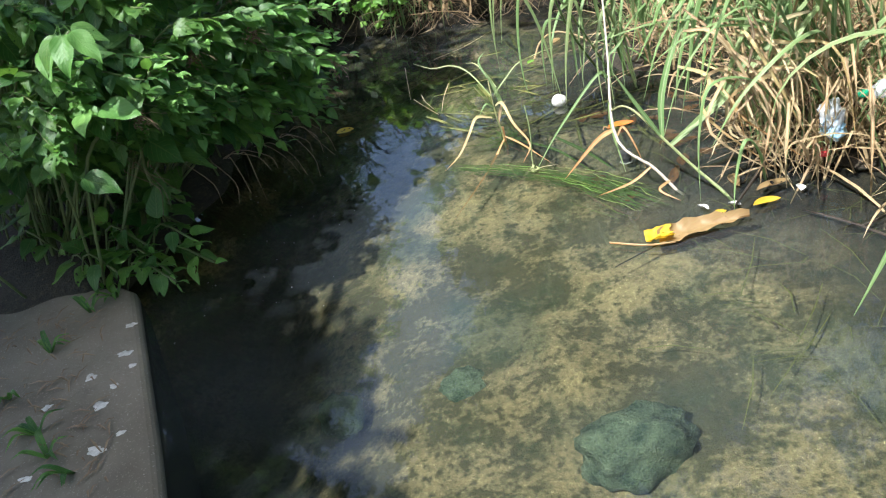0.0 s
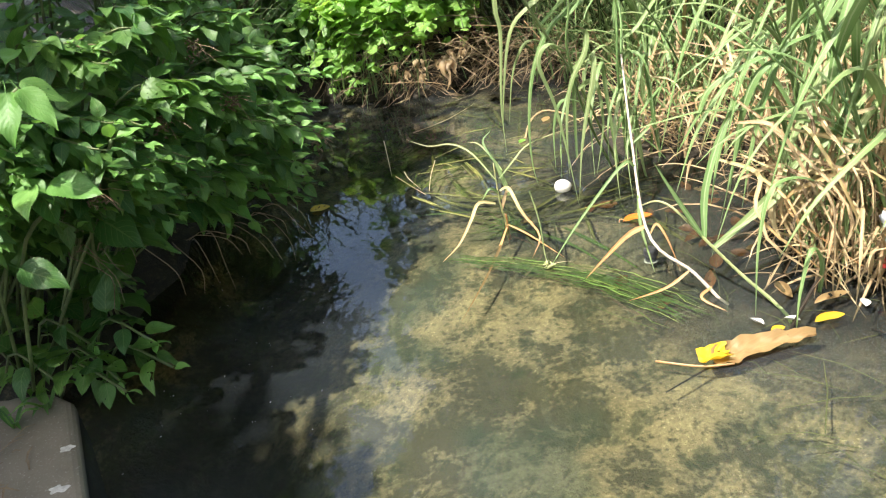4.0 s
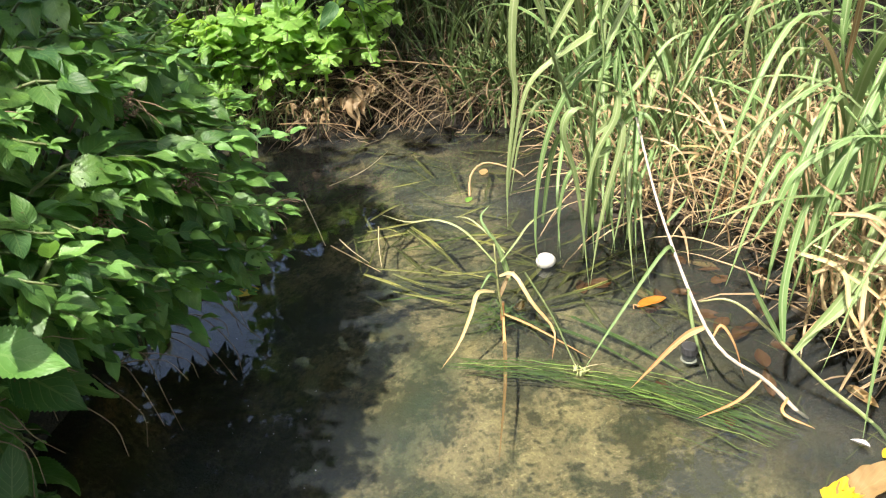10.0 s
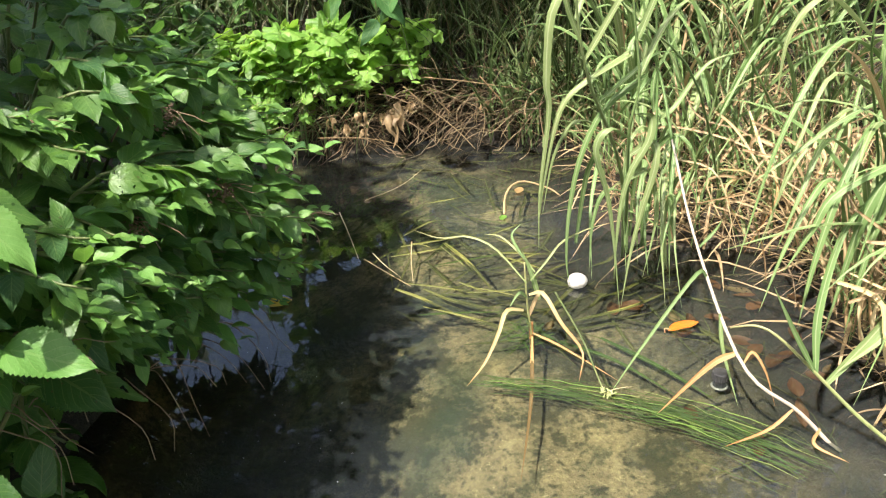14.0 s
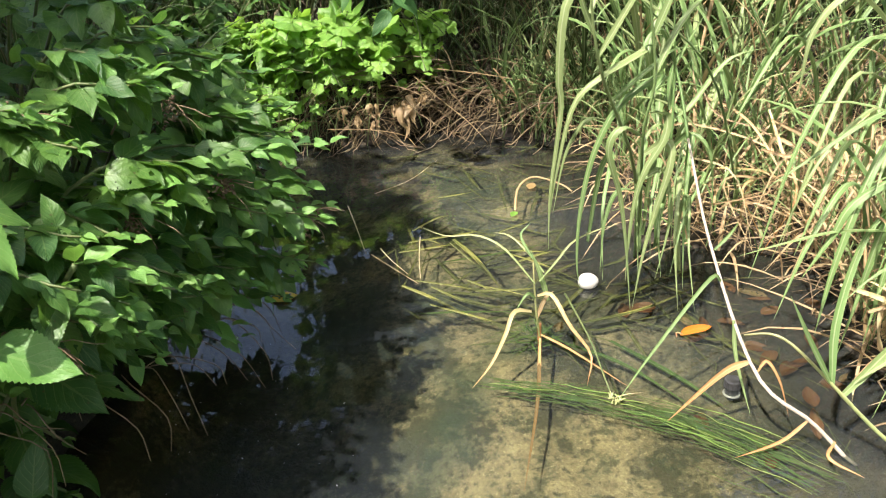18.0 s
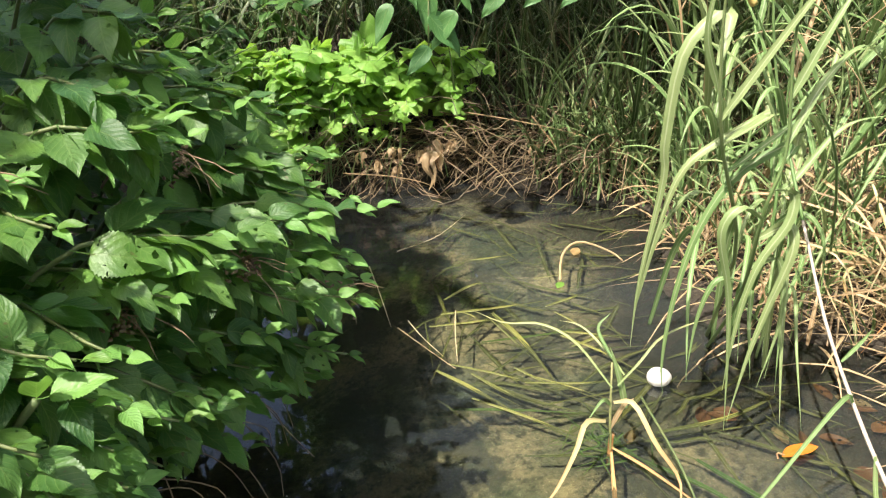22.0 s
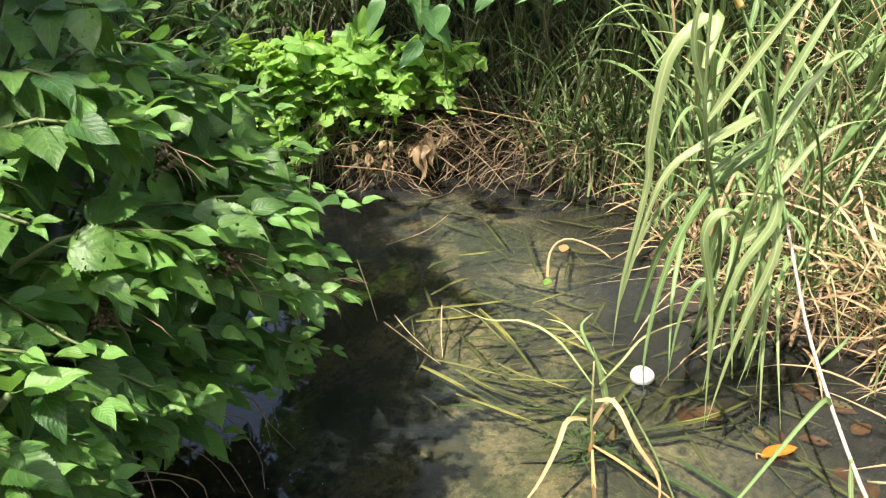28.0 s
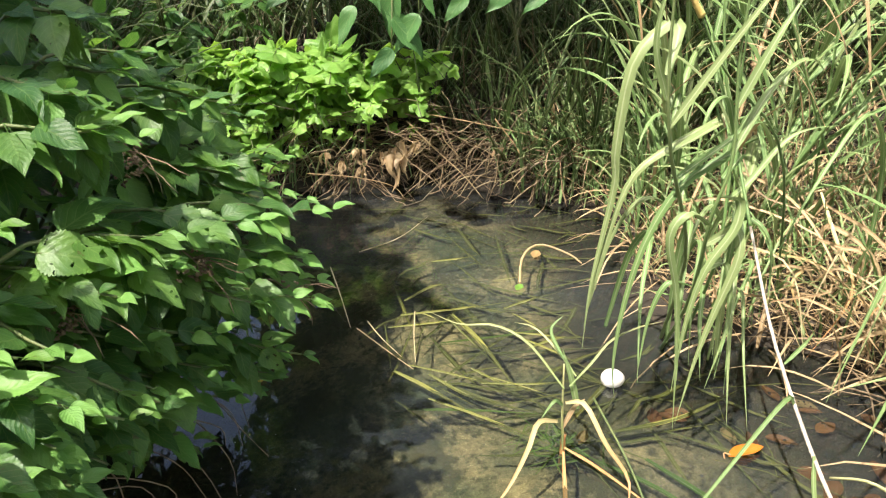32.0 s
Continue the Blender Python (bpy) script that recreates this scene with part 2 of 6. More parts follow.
def make_ground():
    """Pond bed of ochre silt with algae, shade painted where deep, muddy banks with litter."""
    m = Mat("ground")
    geo = m.node("ShaderNodeNewGeometry")
    pos = geo.outputs["Position"]
    xyz = m.node("ShaderNodeSeparateXYZ", {0: pos})
    warp = m.node("ShaderNodeTexNoise", {"Scale": 5.0, "Detail": 2.0, "Vector": pos})
    vec = m.node("ShaderNodeVectorMath", {0: pos}, operation="ADD")
    off = m.node("ShaderNodeVectorMath", {0: warp.outputs["Color"]}, operation="SCALE")
    off.inputs["Scale"].default_value = 0.045
    m.links.new(off.outputs[0], vec.inputs[1])
    v = vec.outputs[0]
    big, mid, small, grain = m.noise(6, 5, v, 0.6), m.noise(24, 6, v, 0.7), m.noise(70, 4, v, 0.6), m.noise(260, 3, pos, 0.7)
    silt = m.mix(m.span(mid, 0.36, 0.64), (0.25, 0.20, 0.105), (0.60, 0.47, 0.25))
    silt = m.mix(m.span(m.noise(150, 4, pos, 0.75), 0.56, 0.66, 0, 0.75), silt, (0.78, 0.64, 0.36))
    patch = m.math("ADD", m.math("MULTIPLY", big, 0.6), m.math("ADD", m.math("MULTIPLY", mid, 0.28), m.math("MULTIPLY", small, 0.25)))
    bed = m.mix(m.span(patch, 0.50, 0.60, 0, 0.92), silt, (0.075, 0.072, 0.036))
    bed = m.mix(m.span(m.noise(3.4, 3, v), 0.5, 0.64, 0, 0.6), bed, (0.055, 0.09, 0.05))
    bed = m.mix(m.span(small, 0.54, 0.68, 0, 0.5), bed, (0.06, 0.055, 0.035))
    bed = m.mix(m.span(m.noise(15, 4, v, 0.7), 0.54, 0.64, 0, 0.7), bed, (0.055, 0.068, 0.032))
    # Darkens the bed with depth, painting in the shade over the left water.
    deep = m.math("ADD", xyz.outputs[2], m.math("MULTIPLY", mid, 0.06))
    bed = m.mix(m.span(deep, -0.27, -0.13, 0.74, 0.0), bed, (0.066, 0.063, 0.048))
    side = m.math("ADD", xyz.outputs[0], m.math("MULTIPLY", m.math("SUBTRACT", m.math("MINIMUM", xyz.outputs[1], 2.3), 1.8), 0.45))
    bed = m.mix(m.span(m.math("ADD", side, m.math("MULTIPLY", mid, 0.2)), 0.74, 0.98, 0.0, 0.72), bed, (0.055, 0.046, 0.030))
    mud = m.mix(m.span(mid, 0.3, 0.7), (0.014, 0.011, 0.007), (0.048, 0.038, 0.023))
    mud = m.mix(m.span(small, 0.55, 0.7, 0, 0.7), mud, (0.11, 0.082, 0.046))
    col = m.mix(m.span(xyz.outputs[2], -0.076, -0.042), bed, mud)
    h = m.math("ADD", m.math("MULTIPLY", small, 0.6), m.math("MULTIPLY", grain, 0.4))
    nor = m.bump(h, 0.9, 0.012)
    return m.done(m.principled(col, 0.85, nor))


GROUND = make_ground()


def make_water():
    """Clear, slightly milky pond water: mirror and refraction, with a thin veil of silt."""
    m = Mat("water")
    pos = place_vec(m)
    wave = m.node("ShaderNodeMapping", {"Vector": pos, "Scale": (9.0, 5.0, 1.0)}).outputs[0]
    rip = m.math("ADD", m.noise(1.0, 2, wave), m.math("MULTIPLY", m.noise(4.5, 2, wave), 0.12))
    nor = m.bump(rip, 0.11, 0.012)
    refr = m.node("ShaderNodeBsdfRefraction", {"Color": (0.35, 0.385, 0.335, 1), "Roughness": 0.0, "IOR": 1.33, "Normal": nor}).outputs[0]
    gloss = m.node("ShaderNodeBsdfGlossy", {"Color": (1, 1, 1, 1), "Roughness": 0.0, "Normal": nor}).outputs[0]
    fres = m.node("ShaderNodeFresnel", {"IOR": 1.33, "Normal": nor}).outputs[0]
    veil = m.node("ShaderNodeBsdfDiffuse", {"Color": (0.27, 0.33, 0.38, 1)}).outputs[0]
    haze = m.span(m.noise(1.9, 3, pos), 0.38, 0.70, 0.012, 0.058)
    body = m.node("ShaderNodeMixShader", {0: haze, 1: refr, 2: veil}).outputs[0]
    return m.done(m.node("ShaderNodeMixShader", {0: fres, 1: body, 2: gloss}).outputs[0])


WATER = make_water()


def make_concrete():
    m = Mat("concrete")
    pos = place_vec(m)
    big, mid, small = m.noise(4, 4, pos), m.noise(22, 5, pos, 0.65), m.noise(240, 3, pos)
    col = m.mix(m.span(big, 0.3, 0.7), (0.11, 0.092, 0.065), (0.215, 0.185, 0.14))
    col = m.mix(m.span(mid, 0.55, 0.72, 0, 0.7), col, (0.13, 0.11, 0.08))
    col = m.mix(m.span(small, 0.6, 0.75, 0, 0.5), col, (0.48, 0.45, 0.38))
    wet = m.math("ADD", m.node("ShaderNodeSeparateXYZ", {0: pos}).outputs[2], m.math("MULTIPLY", mid, 0.02))
    col = m.mix(m.span(wet, 0.008, 0.026, 1.0, 0.0), col, (0.020, 0.022, 0.015))
    h = m.math("ADD", m.math("MULTIPLY", mid, 0.6), m.math("MULTIPLY", small, 0.3))
    return m.done(m.principled(col, 0.9, m.bump(h, 0.6, 0.004)))


CONCRETE = make_concrete()
ROCK = simple("algae_rock", (0.018, 0.050, 0.032), (0.24, 0.29, 0.19), 26, 0.85, 1.0, 0.02)


# ---- mesh helpers ----
class Shape:
    """Strips, tubes and sheets gathered into one mesh with a lengthwise UV."""

    def __init__(self):
        self.v, self.f, self.uv = [], [], []

    def quad(self, ids, uvs):
        self.f.append(ids)
        self.uv.extend(uvs)

    def strip(self, pts, widths, side=None, fold=0.25, up=Vector((0, 0, 1))):
        """A folded blade along pts; side overrides the direction across it."""
        n, base = len(pts), len(self.v)
        for i, (p, w) in enumerate(zip(pts, widths)):
            t = pts[min(i + 1, n - 1)] - pts[max(i - 1, 0)]
            s = side if side is not None else t.cross(up)
            s = s - t * (s.dot(t) / max(t.length_squared, 1e-9))
            s = s.normalized() if s.length > 1e-6 else Vector((1, 0, 0))
            nor = s.cross(t).normalized()
            self.v += [p - s * w * 0.5, p - nor * w * fold, p + s * w * 0.5]
        for i in range(n - 1):
            a, u0, u1 = base + 3 * i, i / (n - 1), (i + 1) / (n - 1)
            self.quad((a, a + 1, a + 4, a + 3), ((u0, 0), (u0, .5), (u1, .5), (u1, 0)))
            self.quad((a + 1, a + 2, a + 5, a + 4), ((u0, .5), (u0, 1), (u1, 1), (u1, .5)))
        return self

    def tube(self, pts, radii, sides=6):
        n, base = len(pts), len(self.v)
        for i, (p, r) in enumerate(zip(pts, radii)):
            t = (pts[min(i + 1, n - 1)] - pts[max(i - 1, 0)]).normalized()
            a = t.cross(Vector((0.31, 0.9, 0.17))).normalized()
            b = t.cross(a)
            for k in range(sides):
                q = 2 * math.pi * k / sides
                self.v.append(p + (a * math.cos(q) + b * math.sin(q)) * r)
        for i in range(n - 1):
            for k in range(sides):
                k2 = (k + 1) % sides
                u0, u1, v0, v1 = i / (n - 1), (i + 1) / (n - 1), k / sides, (k + 1) / sides
                self.quad((base + i * sides + k, base + i * sides + k2, base + (i + 1) * sides + k2, base + (i + 1) * sides + k),
                          ((u0, v0), (u0, v1), (u1, v1), (u1, v0)))
        for i in (0, n - 1):
            ids = tuple(base + i * sides + k for k in range(sides))
            self.quad(ids if i else ids[::-1], [(i / (n - 1), 0.5)] * sides)
        return self

    def lathe(self, centre, profile, sides=20, ripple=None):
        """Rings (radius, height) round an upright axis."""
        base = len(self.v)
        for j, (r, z) in enumerate(profile):
            for k in range(sides):
                q = 2 * math.pi * k / sides
                rr = r * (ripple(k, j) if ripple else 1)
                self.v.append(Vector(centre) + Vector((rr * math.cos(q), rr * math.sin(q), z)))
        for j in range(len(profile) - 1):
            for k in range(sides):
                k2 = (k + 1) % sides
                self.quad((base + j * sides + k, base + j * sides + k2, base + (j + 1) * sides + k2, base + (j + 1) * sides + k), [(0, 0), (0, 1), (1, 1), (1, 0)])
        self.quad(tuple(base + (len(profile) - 1) * sides + k for k in range(sides)), [(1, 0.5)] * sides)
        self.quad(tuple(base + k for k in range(sides))[::-1], [(0, 0.5)] * sides)
        return self

    def sheet(self, fn, nu, nv):
        """A sheet fn(u, v) with u and v from 0 to 1."""
        base = len(self.v)
        for i in range(nu + 1):
            for j in range(nv + 1):
                self.v.append(Vector(fn(i / nu, j / nv)))
        for i in range(nu):
            for j in range(nv):
                a = base + i * (nv + 1) + j
                self.quad((a, a + 1, a + nv + 2, a + nv + 1), ((i / nu, j / nv), (i / nu, (j + 1) / nv), ((i + 1) / nu, (j + 1) / nv), ((i + 1) / nu, j / nv)))
        return self

    def mesh(self, name, material, offset=None, smooth=True):
        off = offset or Vector((0, 0, 0))
        me = bpy.data.meshes.new(name)
        me.from_pydata([tuple(p - off) for p in self.v], [], self.f)
        layer = me.uv_layers.new(name="UVMap")
        layer.data.foreach_set("uv", [c for p in self.uv for c in p])
        if smooth:
            me.polygons.foreach_set("use_smooth", [True] * len(me.polygons))
        me.materials.append(material)
        me.update()
        return me


def thing(name, base, label, category, group="", kind=""):
    ob = new(name)
    ob.empty_display_size = 0.05
    ob.location = base
    return tagged(ob, label, category, group, kind)


def origin_of(ob):
    p = Vector(ob.location)
    while ob.parent:
        ob = ob.parent
        p += Vector(ob.location)
    return p


def part(name, shape, material, parent, label="", smooth=True):
    ob = new(name, shape.mesh(name, material, origin_of(parent), smooth))
    ob.parent = parent
    return tagged(ob, label)


def solo(name, shape, material, base, label, category, group="", kind="", smooth=True):
    """A thing that is one mesh."""
    ob = new(name, shape.mesh(name, material, Vector(base), smooth))
    ob.location = base
    return tagged(ob, label, category, group, kind)


def piece(name, mesh, parent, m):
    """One more object on a shared mesh, at the world pose m."""
    ob = new(name, mesh)
    ob.parent = parent
    ob.matrix_local = Matrix.Translation(-origin_of(parent)) @ m
    return ob


def V(*c):
    return Vector(c)


def curve(ctrl, n):
    """A smooth line through a few control points (Catmull-Rom)."""
    p = [Vector(c) for c in ctrl]
    p = [p[0] * 2 - p[1]] + p + [p[-1] * 2 - p[-2]]
    out, k = [], len(p) - 3
    for i in range(n):
        s = i / (n - 1) * k
        j = min(int(s), k - 1)
        t = s - j
        a, b, c, d = p[j:j + 4]
        out.append(0.5 * (2 * b + (c - a) * t + (2 * a - 5 * b + 4 * c - d) * t * t + (3 * b - a - 3 * c + d) * t ** 3))
    return out


def frame_of(origin, along, up, size):
    """A pose with x along, z near up, scaled."""
    x = along.normalized()
    z = up - x * up.dot(x)
    z = z.normalized() if z.length > 1e-5 else Vector((0, 0, 1))
    y = z.cross(x)
    m = Matrix((x, y, z)).transposed().to_4x4()
    return Matrix.Translation(origin) @ m @ Matrix.Scale(size, 4)


# ---- ground and water ----
POOL = [(-0.62, 3.95), (-0.16, 3.76), (0.08, 3.72), (0.29, 3.84), (0.47, 3.68), (0.66, 3.58), (0.80, 3.46), (0.76, 3.2), (0.62, 2.95), (0.62, 2.70),
        (0.78, 2.62), (1.0, 2.50), (0.90, 2.2), (0.84, 1.95), (0.92, 1.86), (1.10, 1.82), (1.24, 1.72), (1.24, 1.35), (1.32, 0.8), (1.4, -0.8),
        (-2.2, -0.8), (-2.2, 1.2), (-0.74, 1.80), (-0.64, 2.1), (-0.58, 2.48), (-0.58, 2.8), (-0.55, 3.3)]


def pool_depth(x, y):
    """Distance to the water's edge, positive inside (numpy arrays)."""
    best, inside = np.full(x.shape, 1e9), np.zeros(x.shape, bool)
    for (ax, ay), (bx, by) in zip(POOL, POOL[1:] + POOL[:1]):
        dx, dy = bx - ax, by - ay
        t = np.clip(((x - ax) * dx + (y - ay) * dy) / (dx * dx + dy * dy), 0, 1)
        best = np.minimum(best, np.hypot(x - ax - t * dx, y - ay - t * dy))
        cross = (ay > y) != (by > y)
        inside ^= cross & (x < dx * (y - ay) / (dy if dy else 1e-9) + ax)
    return np.where(inside, best, -best)


def ground_height(x, y):
    d = pool_depth(x, y)
    bed = -np.interp(x, [-0.45, -0.12, 0.1, 0.6], [0.42, 0.20, 0.105, 0.075]) * (1 - np.exp(-np.maximum(d, 0) / 0.20)) - 0.015
    out = np.maximum(-d, 0)
    far = np.clip((y - 3.3) / 0.5, 0, 1)
    left = np.clip((-0.3 - x) / 0.4, 0, 1)
    bank = (0.025 + 0.20 * far + 0.03 * left) * (1 - np.exp(-out / 0.10)) + 0.13 * np.minimum(out, 3.5) - 0.015
    return np.where(d > 0, bed, bank) + 0.012 * np.sin(x * 9.1 + 1.3 * y) * np.sin(y * 7.7) + 0.006 * np.sin(x * 23 + y * 17)


def graded(lo, hi, step, far):
    inner = list(np.arange(lo, hi + 1e-6, step))
    out, d, p = [], step, hi
    while p < far:
        d *= 1.35
        p += d
        out.append(p)
    low, d, p = [], step, lo
    while p > -far:
        d *= 1.35
        p -= d
        low.append(p)
    return np.array(low[::-1] + inner + out)


def build_ground():
    xs, ys = graded(-1.5, 2.2, 0.03, 120), graded(-0.2, 5.0, 0.03, 120)
    gx, gy = np.meshgrid(xs, ys, indexing="ij")
    gz = ground_height(gx, gy)
    nx, ny = gx.shape
    ids = np.arange(nx * ny).reshape(nx, ny)
    faces = np.stack([ids[:-1, :-1], ids[1:, :-1], ids[1:, 1:], ids[:-1, 1:]], -1).reshape(-1, 4)
    me = bpy.data.meshes.new("ground")
    me.from_pydata(np.stack([gx, gy, gz], -1).reshape(-1, 3).tolist(), [], faces.tolist())
    me.polygons.foreach_set("use_smooth", [True] * len(me.polygons))
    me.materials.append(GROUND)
    tagged(new("ground", me), "ochre silt pond bed with dark algae, shade painted on its deep side, and muddy earth banks", "ground", kind="structure")


build_ground()
water = new("water", Shape().sheet(lambda u, v: (-2.4 + 4.2 * v, -0.9 + 5.1 * u, 0), 4, 4).mesh("water", WATER))
water.visible_shadow = False
tagged(water, "still shallow pond water, clear and slightly milky", "water", kind="structure")


def height(x, y):
    return float(ground_height(np.array([x]), np.array([y]))[0])


# ---- concrete slab ----
def build_slab():
    bm = bmesh.new()
    outline = [(-0.72, 1.86), (-0.66, 1.82), (-0.38, 1.26), (-0.06, 0.58), (0.16, 0.10), (0.16, -0.6), (-2.0, -0.6), (-2.0, 1.75), (-0.95, 1.88)]
    top = [bm.verts.new((x, y, 0.035)) for x, y in outline]
    face = bm.faces.new(top[::-1])
    out = bmesh.ops.extrude_face_region(bm, geom=[face])
    bmesh.ops.translate(bm, verts=[v for v in out["geom"] if isinstance(v, bmesh.types.BMVert)], vec=(0, 0, -0.55))
    bmesh.ops.recalc_face_normals(bm, faces=bm.faces)
    edges = [e for e in bm.edges if e.verts[0].co.z > 0 and e.verts[1].co.z > 0]
    bmesh.ops.bevel(bm, geom=edges, offset=0.022, segments=4, profile=0.6, affect="EDGES")
    me = bpy.data.meshes.new("concrete_slab")
    bm.to_mesh(me)
    bm.free()
    me.materials.append(CONCRETE)
    tagged(new("concrete_slab", me), "worn grey-brown concrete slab at the water's edge", "slab", kind="structure")


build_slab()


# ---- leaf meshes, shared by many leaves ----
def ovate(width, teeth, droop, fold, seed, stalk=0.22):
    """A toothed, pointed leaf, 1 long, from its base along x, with its stalk."""
    r, s, n = random.Random(seed), Shape(), 37
    sway = r.uniform(-0.10, 0.10)
    for i in range(n + 1):
        t = i / n
        w = width * 2.12 * t ** 0.5 * (1 - t) ** 1.08 * (1 - 0.08 * t) + (0.035 * (1 - t) if t > 0.8 else 0)
        w = max(w, 0.004)
        edge = w * (1 + (teeth if i % 2 else -teeth))
        z = -droop * t * t + 0.03 * math.sin(7 * t + seed)
        y0 = sway * t * t
        for k, q in enumerate((-1, -0.55, 0, 0.55, 1)):
            ww = edge if abs(q) == 1 else w
            lift = fold * abs(q) * w + 0.035 * math.sin(9 * t + 3 * q + seed) * abs(q)
            s.v.append(V(t, y0 + q * ww * 0.5, z + lift))
    for i in range(n):
        for k in range(4):
            a, u0, u1, v0, v1 = i * 5 + k, i / n, (i + 1) / n, k / 4, (k + 1) / 4
            s.quad((a, a + 1, a + 6, a + 5), ((u0, v0), (u0, v1), (u1, v1), (u1, v0)))
    s.strip([V(-stalk, 0, 0.05), V(-stalk * 0.5, 0, 0.012), V(0.02, 0, 0)], [0.022, 0.02, 0.018], fold=0.4)
    return s


def lobed(seed, lobes=5, deep=0.42, stalk=0.3):
    """A leaf with pointed lobes, about 1 long."""
    r, s, rings, n = random.Random(seed), Shape(), 3, lobes * 6 + 1
    s.v.append(V(0, 0, 0))
    for j in range(1, rings + 1):
        q = j / rings
        for i in range(n):
            a = -2.45 + 4.9 * i / (n - 1)
            lobe = abs(math.cos(a * lobes / 4.9 * math.pi * 0.98)) ** 1.4
            rad = (1 - deep + deep * lobe) * (0.62 + 0.38 * math.cos(a * 0.55)) * (1 + 0.05 * (-1) ** i)
            s.v.append(V(math.cos(a) * rad * q * 0.9, math.sin(a) * rad * q * 0.75, 0.05 * math.sin(3 * a + seed) * q - 0.16 * q * q + 0.05 * q * lobe))
    for i in range(n - 1):
        s.quad((0, 1 + i, 2 + i), ((0, .5), (.2, i / n), (.2, (i + 1) / n)))
        for j in range(rings - 1):
            a = 1 + j * n + i
            s.quad((a, a + n, a + n + 1, a + 1), ((.3 * j, i / n), (.3 * j + .3, i / n), (.3 * j + .3, (i + 1) / n), (.3 * j, (i + 1) / n)))
    s.strip([V(-stalk, 0, 0.10), V(-stalk * 0.5, 0, 0.03), V(0.03, 0, 0)], [0.03, 0.026, 0.024], fold=0.4)
    return s


NETTLES = [ovate(0.72 + 0.05 * (i % 4), 0.055, 0.16 + 0.12 * (i % 3), 0.13 - 0.06 * (i % 2), i).mesh("nettle_leaf", NETTLE) for i in range(10)]
PALES = [ovate(0.70, 0.055, 0.16, 0.16, 40 + i).mesh("young_leaf", NETTLE_YOUNG_LIT) for i in range(3)]
VINES = [lobed(i, 5 if i % 2 else 3, 0.36 + 0.05 * (i % 3)).mesh("vine_leaf", VINE) for i in range(5)]
BRANCHES = [ovate(0.52 + 0.08 * i, 0.03, 0.22, 0.12, 70 + i).mesh("branch_leaf", BRANCH_LEAF) for i in range(4)]


def leafy_stem(plant, rng, pts, size, leaves, young, first=0.25, gap=0.05, name="leaf", droop=0.35, sunward=0.35, top_light=1.0, out=V(0, 0, 0), jitter=0.38):
    """Pairs of leaves along a stem, larger in the middle, a tuft of small ones at its tip."""
    length = sum((b - a).length for a, b in zip(pts, pts[1:]))
    count, n = max(3, int(length * (1 - first) / gap)), len(pts)
    for k in range(count + 1):
        s = first + (1 - first) * k / count
        i = min(int(s * (n - 1)), n - 2)
        f = s * (n - 1) - i
        p = pts[i].lerp(pts[i + 1], f)
        t = (pts[i + 1] - pts[i]).normalized()
        a = t.cross(V(0.2, 0.1, 1)).normalized()
        b = t.cross(a)
        turn = math.pi / 2 * k + rng.uniform(-0.4, 0.4)
        tip = s > 0.93
        for side in (0, math.pi):
            rad = a * math.cos(turn + side) + b * math.sin(turn + side)
            if rad.z < -0.6 and rng.random() < 0.5:
                continue
            grow = (0.45 if tip else 0.75 + 0.35 * math.sin(math.pi * min(1, s * 1.05))) * rng.uniform(0.8, 1.2) * size
            d = rad * (0.9 - 0.4 * out.length) + t * (0.9 if tip else 0.35) + out * 0.45 + V(0, 0, 0.1 if tip else -droop) + V(rng.gauss(0, .32), rng.gauss(0, .32), rng.uniform(-.3, .2))
            up = V(0, 0, top_light) + SUN_WAY * sunward + rad * 0.25 + out * 0.6 + V(rng.gauss(0, jitter), rng.gauss(0, jitter), 0)
            mesh = rng.choice(young if tip else leaves)
            piece(name, mesh, plant, frame_of(p + d.normalized() * grow * 0.22, d, up, grow))


# ---- the leafy bush over the water ----
def bush_surface(y, q):
    """A point on the bush's outside: q from 0 at the water to 1 on top."""
    out = np.interp(y, [1.6, 1.8, 2.0, 2.2, 2.4, 2.52, 2.65, 2.8, 3.0], [-0.60, -0.50, -0.34, -0.22, -0.13, -0.09, -0.15, -0.32, -0.50])
    dx = np.interp(q, [0, 0.25, 0.5, 0.75, 1.0], [-0.12, -0.02, 0.0, -0.10, -0.37])
    z = np.interp(q, [0, 0.25, 0.5, 0.75, 1.0], [0.15, 0.29, 0.43, 0.60, 0.90])
    low = np.interp(y, [1.6, 2.0, 2.3, 2.5, 2.65, 2.8, 3.0], [1.2, 1.2, 1.13, 0.98, 0.85, 0.66, 0.55])
    lift = np.interp(y, [1.6, 1.8, 2.0, 2.2, 2.4], [0.30, 0.23, 0.12, 0.03, 0.0]) * (1 - q) ** 1.3
    return V(out + dx, y, z * low + lift)


